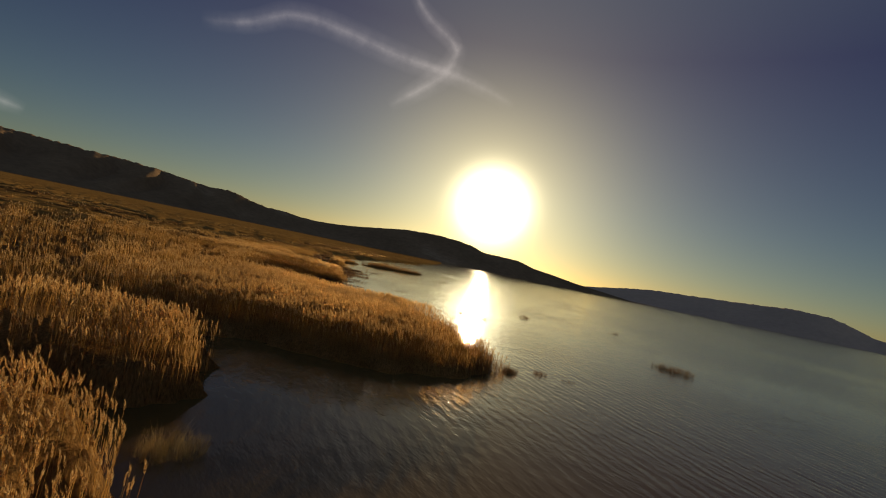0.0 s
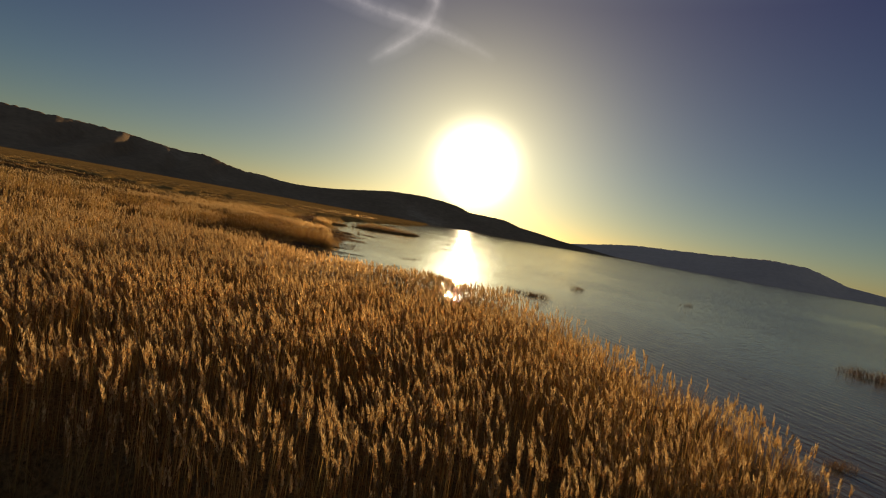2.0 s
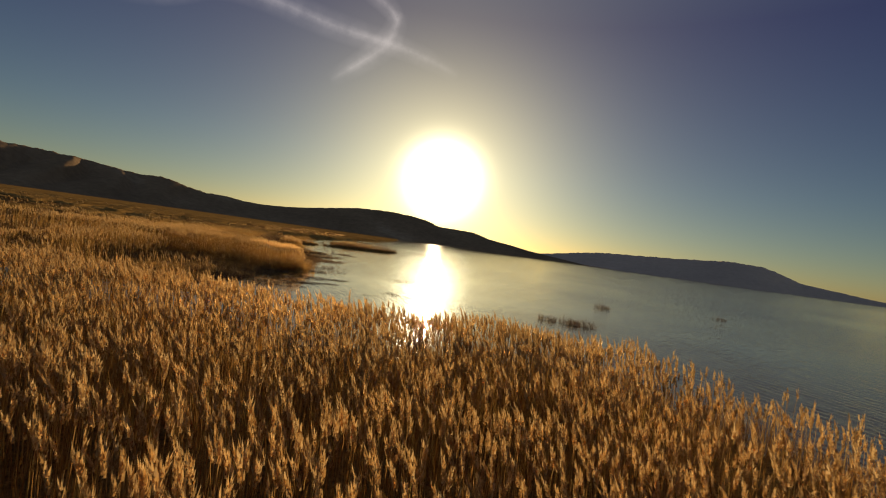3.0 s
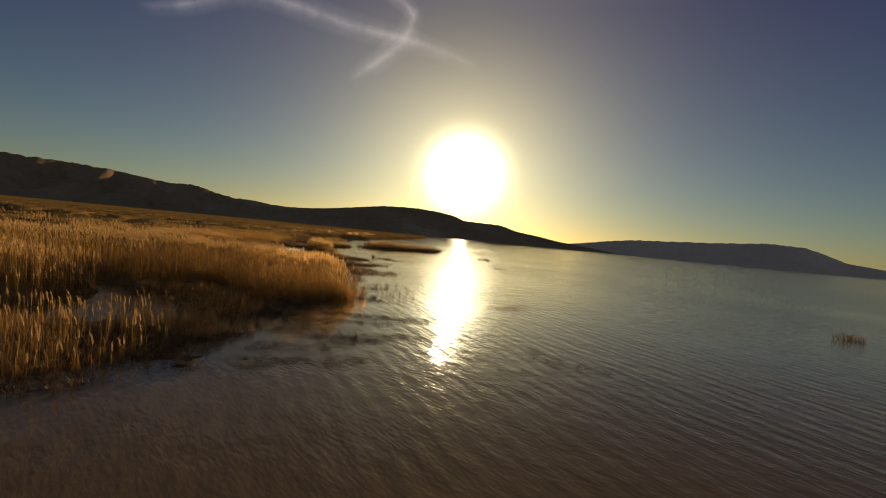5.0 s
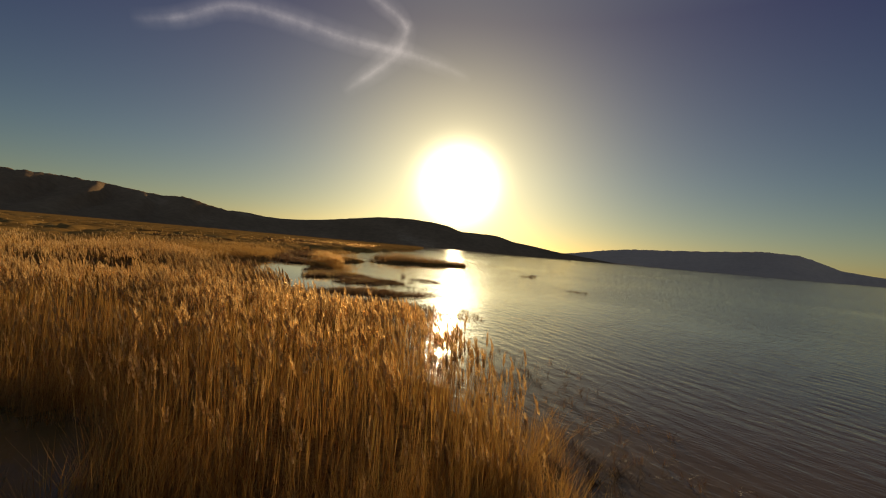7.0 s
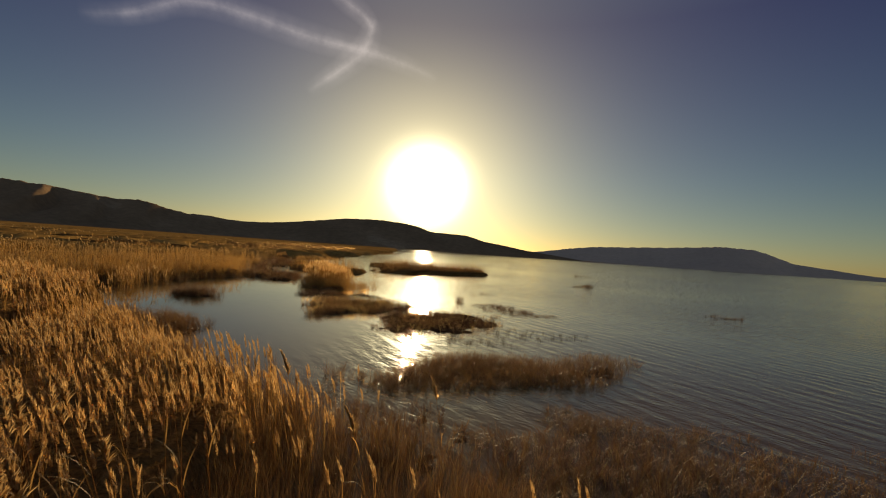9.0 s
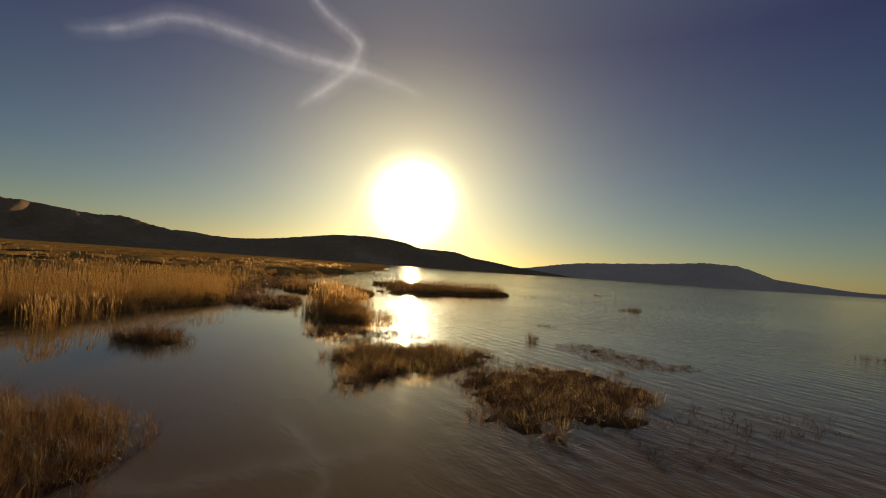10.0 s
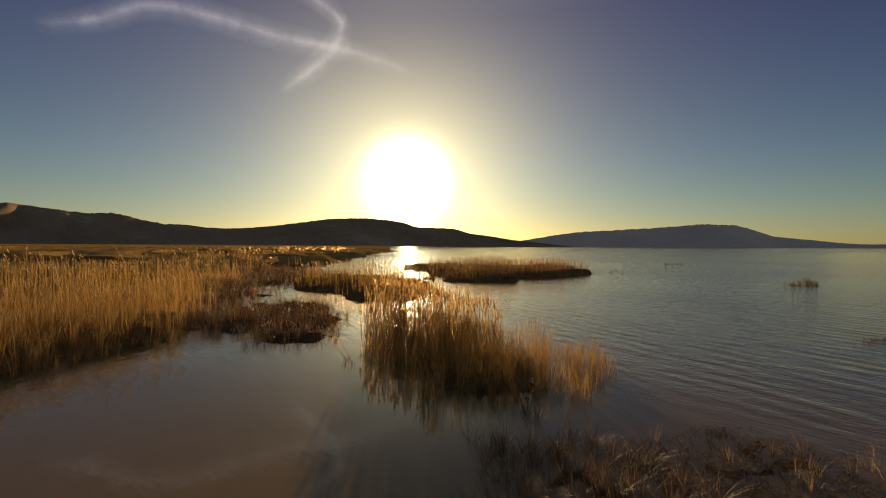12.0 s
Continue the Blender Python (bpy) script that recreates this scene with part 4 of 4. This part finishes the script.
thicket("grass_clump", "paler blades for the backlit grass tips over the rounded island", "grass", [(-28.0, 94.8), (-28.2, 92.6), (-27.5, 91.4), (-26.5, 90.9), (-25, 91.5), (-23.7, 93.2), (-23.2, 95.8), (-25.7, 96.8)], 0.32, "grass", density=0.6, seed=167, uneven=0.15, grain=1.5, mats=(PALE_GRASS, PLUME), edge=0.9, holes=0.8)
thicket("sedge_island", "rounded island of reddish dry sedge", SG, [(-28.1, 95.0), (-28.4, 92.5), (-27.6, 91.2), (-26.5, 90.7), (-25, 91.3), (-23.5, 93), (-23, 96.0), (-25.7, 97.0)], 0.40, "sedge", density=1.25, seed=121)
thicket("sedge_mat", "thin floating mat of brown sedge", SG, [(-23.7, 102), (-23.4, 98.8), (-21.9, 96.8), (-19.3, 97.6), (-20.5, 99.4), (-22, 102.5)], 0.17, "sedge", density=2.6, seed=122, holes=0.4, mat_height=0.035)
thicket("sedge_island", "dark sedge bed standing in ripples", SG, [(-28.4, 85.6), (-26.2, 86.9), (-25, 87.5), (-21, 88.6), (-20.6, 87), (-21.6, 85.4), (-24, 84.8), (-27, 84.5)], 0.46, "sedge", density=2.4, seed=123, mat_height=0.06, holes=0.2, mats=(RUSSET, PLUME))
thicket("sedge_island", "low sedge patch with a few pale plumes", SG, [(-26.0, 82.6), (-24, 83.2), (-21.6, 83.2), (-19.4, 82.2), (-18.3, 80.2), (-19.0, 78.2), (-20.5, 77.4), (-23, 78.6), (-25.4, 80.6)], 0.32, "sedge", density=1.7, seed=124, mat_height=0, holes=0.75, mats=(RUSSET, PLUME))
thicket("sedge_islet", "small dark sedge islet in the calm pool", SG, [(-38.8, 98.0), (-37.7, 96.7), (-36.6, 96.5), (-35.9, 97.4), (-36.8, 98.9), (-38.1, 99.1)], 0.78, "sedge", seed=125, density=1.5, ragged=0.35, mat_height=0.25)
thicket("sedge_island", "low dark sedge at the foot of the reeds", SG, [(-38.8, 109.3), (-36.2, 108.3), (-35, 108.8), (-35.4, 112), (-36.4, 115), (-38.2, 116.6), (-39.6, 117.4), (-40.4, 114.5), (-40.2, 111)], 0.62, "sedge", density=1.5, seed=126, mat_height=0.22)
thicket("sedge_mat", "dark reddish sedge clump in shallow water", SG, [(-33.4, 101.0), (-32.8, 100.5), (-31.7, 100.6), (-31.0, 101.4), (-31.6, 102.6), (-33.0, 102.5)], 0.40, "sedge", density=1.8, seed=127, mat_height=0.07, ragged=0.3)
thicket("sedge_mat", "drowned dark weed with pale green upright blades", SG, [(-31.3, 102.8), (-29.5, 102.7), (-28.5, 101.9), (-28.3, 100.9), (-29.6, 100.4), (-31.2, 100.9)], 0.16, "sedge", density=2.8, seed=135, mat_height=0.05, holes=0.5, ragged=0.3, mats=(WEED, PLUME))
thicket("grass_clump", "pale upright grass blades over drowned weed", "grass", [(-31.3, 102.9), (-29.5, 102.8), (-28.3, 102.0), (-28.1, 100.7), (-29.6, 100.3), (-30.6, 101.4)], 0.34, "grass", density=0.5, seed=164, ragged=0.4, mats=(GRASS, PLUME), holes=1.0)
thicket("sedge_mat", "low clump of brown sedge in shallow water", SG, [(-32.3, 99.3), (-30.7, 98.9), (-30.2, 99.8), (-31.0, 100.4), (-32.1, 100.3)], 0.32, "sedge", density=1.7, seed=132, mat_height=0.04, ragged=0.25)
thicket("grass_clump", "small grass clump beside the reed clump", "grass", [(-30.9, 110.2), (-30.1, 109.7), (-29.3, 110.2), (-30.1, 110.9)], 0.7, "grass", density=1.6, seed=157, ragged=0.3)
thicket("sedge_mat", "drowned weed and broken stems at the surface", SG, [(-19.4, 52.8), (-19.3, 56.2), (-18.6, 59.0), (-16.2, 60.4), (-15.4, 58.5), (-16.4, 55.4), (-17.2, 53.0)], 0.11, "sedge", density=0.8, seed=129, mat_height=0.0, holes=1.5, mats=(WEED, PLUME))
for k, (x, y, w, d) in enumerate(((-18.1, 53.8, 1.3, 0.8), (-17.9, 55.3, 1.5, 0.7), (-16.5, 59.7, 1.6, 0.6), (-15.1, 58.0, 0.9, 0.5), (-17.5, 56.6, 1.4, 0.8), (-16.2, 56.9, 1.0, 0.7), (-17.2, 60.9, 1.8, 0.6), (-15.4, 61.2, 1.5, 0.7), (-19.0, 59.2, 1.2, 0.9), (-16.6, 54.6, 1.0, 0.6))):
    ring = [(x + w * r * math.cos(a), y + d * r * math.sin(a)) for a, r in ((0.2, 0.9), (0.9, 1.0), (1.9, 0.7), (2.8, 1.0), (3.9, 0.8), (4.9, 1.0), (5.6, 0.75))]
    thicket("sedge_mat", "patch of drowned brown weed with broken stems", SG, ring, 0.13, "sedge", density=2.8, seed=170 + k, mat_height=0.075, ragged=0.3, holes=0.7, mats=(WEED, PLUME))
for k, (x, y, w, d) in enumerate(((-18.7, 57.6, 1.6, 1.0), (-16.8, 57.3, 1.5, 0.8), (-17.8, 65.6, 1.1, 1.6), (-18.0, 70.0, 1.6, 0.9), (-12.0, 54.9, 1.0, 0.5), (-22.0, 92.0, 2.6, 1.2), (-24.4, 90.0, 1.8, 0.9))):
    ring = [(x + w * r * math.cos(a), y + d * r * math.sin(a)) for a, r in ((0.1, 1.0), (1.0, 0.8), (2.0, 1.0), (3.0, 0.8), (4.1, 1.0), (5.2, 0.7))]
    thicket("sedge_mat", "thin patch of dark sedge standing in the shallows", SG, ring, 0.24, "sedge", density=0.7, seed=185 + k, mat_height=0.02, ragged=0.4, holes=0.9, mats=(WEED, PLUME))
thicket("sedge_mat", "dark strip of drowned weed at the surface", SG, [(-11.6, 59.2), (-10.6, 58.6), (-9.4, 56.4), (-9.2, 54.9), (-10.0, 55.4), (-11.0, 57.4)], 0.14, "sedge", density=2.2, seed=130, mat_height=0.075, mats=(WEED, PLUME))
thicket("sedge_mat", "thin emergent stems off the reed point", SG, [(-18.3, 64.6), (-15.6, 65.2), (-16.0, 70.5), (-17.2, 73.5), (-19.4, 72.5)], 0.3, "sedge", density=0.2, seed=131, mat_height=0)


def tuft(name, label, x0, y0, x1, y1, depth, height, seed, density=3.6):
    dx, dy = x1 - x0, y1 - y0
    ln = math.hypot(dx, dy)
    nx, ny = -dy / ln * depth / 2, dx / ln * depth / 2
    poly = [(x0 + (x1 - x0) * u + nx * w, y0 + (y1 - y0) * u + ny * w) for u, w in ((0, 0.3), (0.3, 1), (0.7, 1), (1, 0.3), (1, -0.3), (0.6, -1), (0.3, -1), (0, -0.3))]
    return thicket(name, label, "sedge tuft", poly, height * 1.25, "sedge", density=density * 1.5, seed=seed, ragged=0.28, mat_height=0, uneven=0.35, grain=1.1, lod_shift=-1)


tuft("sedge_tuft", "long brown sedge tuft alone in open water", 17.2, 45.2, 20.8, 43.4, 1.2, 0.7, 140)
tuft("sedge_tuft", "dark sedge tuft off the reed point", 2.7, 27.3, 3.9, 28.2, 0.8, 0.42, 151)
tuft("sedge_tuft", "small dark sedge tuft off the reed point", 4.4, 29.1, 5.4, 29.3, 0.5, 0.28, 152)
tuft("sedge_tuft", "scattered broken blades off the reed point", 6.2, 28.6, 7.1, 28.9, 0.4, 0.16, 153, 1.5)
tuft("sedge_tuft", "few thin blades in open water", -22.8, 108.0, -21.0, 107.6, 0.4, 0.2, 154, 1.5)
thicket("grass_clump", "pale grass clump in the dark channel", "grass", [(-6.7, 10.1), (-6.0, 9.7), (-5.2, 10.3), (-5.3, 11.0), (-6.3, 11.0)], 0.8, "grass", density=5.0, seed=155, ragged=0.2, mats=(PALE_GRASS, PLUME))
tuft("sedge_tuft", "dark sedge tuft in open water", -0.9, 54.9, 2.3, 54.0, 0.9, 0.52, 141)
tuft("sedge_tuft", "small dark sedge tuft in open water", 7.2, 68.1, 8.8, 68.3, 0.9, 0.5, 142)
tuft("sedge_tuft", "small dark sedge tuft in open water", 21.4, 73.3, 23.4, 73.8, 0.9, 0.45, 143)
tuft("sedge_tuft", "scattered sedge blades in open water", -11.8, 67.0, -9.5, 68.0, 0.6, 0.3, 146, 1.2)
tuft("sedge_tuft", "long low line of sedge in open water", -9.2, 102.4, -7.0, 101.9, 0.7, 0.3, 147)
tuft("sedge_tuft", "dark sedge tuft with one tall end", -9.9, 124.2, -7.2, 125.0, 1.2, 0.55, 148)
tuft("sedge_tuft", "far low line of sedge in open water", 1.0, 157.5, 4.6, 158, 1.2, 0.4, 149)
tuft("sedge_tuft", "small upright sedge tuft", -24.5, 102.1, -23.9, 101.8, 0.4, 0.42, 150)


# ---- single tall reeds that lean out beside the shore ----
def mesh_part(name, bits, mat, parent, label=""):
    v, f = bits.arrays()
    ob = new(name, tri_mesh(name, v, f, [mat]))
    ob.parent = parent
    if label:
        tagged(ob, label)
    return ob


def reed_stalk(seed, height):
    rng = np.random.default_rng(seed)
    base = new("reed_stalk")
    tagged(base, "single dry reed with a feathery golden plume", "reed", "tall reeds by the shore")
    bend = np.array([-0.16, 0.02, 0]) * rng.uniform(0.4, 1.3)
    spine = [np.array([0, 0, height * u]) + bend * height * u * u for u in np.linspace(0, 1, 7)]
    stem = Bits()
    for k in range(6):
        ring = []
        for p, r in ((spine[k], 0.0052 - 0.0005 * k), (spine[k + 1], 0.0047 - 0.0005 * k)):
            ring += [p + r * flat(a) for a in (0, 2.094, 4.189)]
        stem.put((ring, [t for q in range(3) for t in ((q, (q + 1) % 3, 3 + (q + 1) % 3), (q, 3 + (q + 1) % 3, 3 + q))]))
    mesh_part("stem", stem, STRAW, base)
    for k in range(4):
        leaf = Bits()
        u = rng.uniform(0.25, 0.8)
        a = rng.uniform(0, 6.283)
        p = np.array([0, 0, height * u]) + bend * height * u * u
        leaf.put(blade(p, flat(a) * 0.5 + np.array([0, 0, 1.0]), rng.uniform(0.3, 0.5), 0.013, rng.uniform(0.8, 2.0), 4, flat(a + 1.57)))
        mesh_part("leaf", leaf, STRAW, base)
    plume = Bits()
    tip, along = spine[-1], (spine[-1] - spine[-2])
    along = along / np.linalg.norm(along)
    length = rng.uniform(0.28, 0.38)
    hang = np.array([0.95, -0.25, -0.35])
    for k in range(120):
        u = rng.uniform(0, 1)
        p = tip + along * length * (u * 0.92 - 0.1) - np.array([0.10, 0, 0]) * length * u * u
        a = rng.uniform(0, 6.283)
        way = along * 1.0 + hang * rng.uniform(0.1, 0.6) * (1.1 - u) + flat(a) * rng.uniform(0.2, 0.7) * (1.1 - 0.8 * u)
        plume.put(blade(p, way, length * rng.uniform(0.22, 0.38) * (1.1 - 0.6 * u), rng.uniform(0.012, 0.020), 0.8, 2, flat(a + rng.uniform(0.6, 2.4))))
    heart = [tip - along * length * 0.1, tip + along * length * 0.25, tip + along * length * 0.55 - np.array([0.03, 0, 0]) * length, tip + along * length * 0.92 - np.array([0.09, 0, 0]) * length]
    pts = [heart[0]] + [heart[1] + flat(q * 2.094) * 0.021 for q in range(3)] + [heart[2] + flat(q * 2.094) * 0.015 for q in range(3)] + [heart[3]]
    faces = [(0, 1 + (q + 1) % 3, 1 + q) for q in range(3)] + [(4 + q, 4 + (q + 1) % 3, 7) for q in range(3)]
    for q in range(3):
        faces += [(1 + q, 1 + (q + 1) % 3, 4 + (q + 1) % 3), (1 + q, 4 + (q + 1) % 3, 4 + q)]
    plume.put((pts, faces))
    mesh_part("plume", plume, PLUME, base, "feathery golden plume hanging to one side")
    return base


def plant_single_reeds():
    rng = np.random.default_rng(77)
    spots = []
    for k in range(110):
        x = rng.uniform(-27.2, -23.8)
        spots.append((x, rng.uniform(70.2, 71.4) - (x + 23.8) * 0.28, True))
    for x, y in ((-25.4, 74.6), (-26.3, 75.8), (-25.6, 77.4), (-27.3, 76.6), (-27.0, 79.6), (-28.2, 81.5), (-26.2, 80.8)):
        spots.append((x, y, False))
    for k in range(130):
        spots.append((rng.uniform(-31.4, -28.1), rng.uniform(76.2, 79.0), "mid"))
    made = {}
    for k, (x, y, tall) in enumerate(spots):
        m = pose(x, y, -0.03, rng.uniform(-5, 5), rng.uniform(-6, 3), rng.uniform(-35, 35))
        key = (tall, k % 4)
        if key in made:
            ob = copy_thing(made[key], m)
        else:
            ob = made[key] = reed_stalk(200 + k, {True: 1.85, False: 1.1, "mid": 1.66}[tall])
            ob.matrix_basis = m
        size = rng.uniform(0.9, 1.06)
        ob.scale = (size, size, size)


plant_single_reeds()
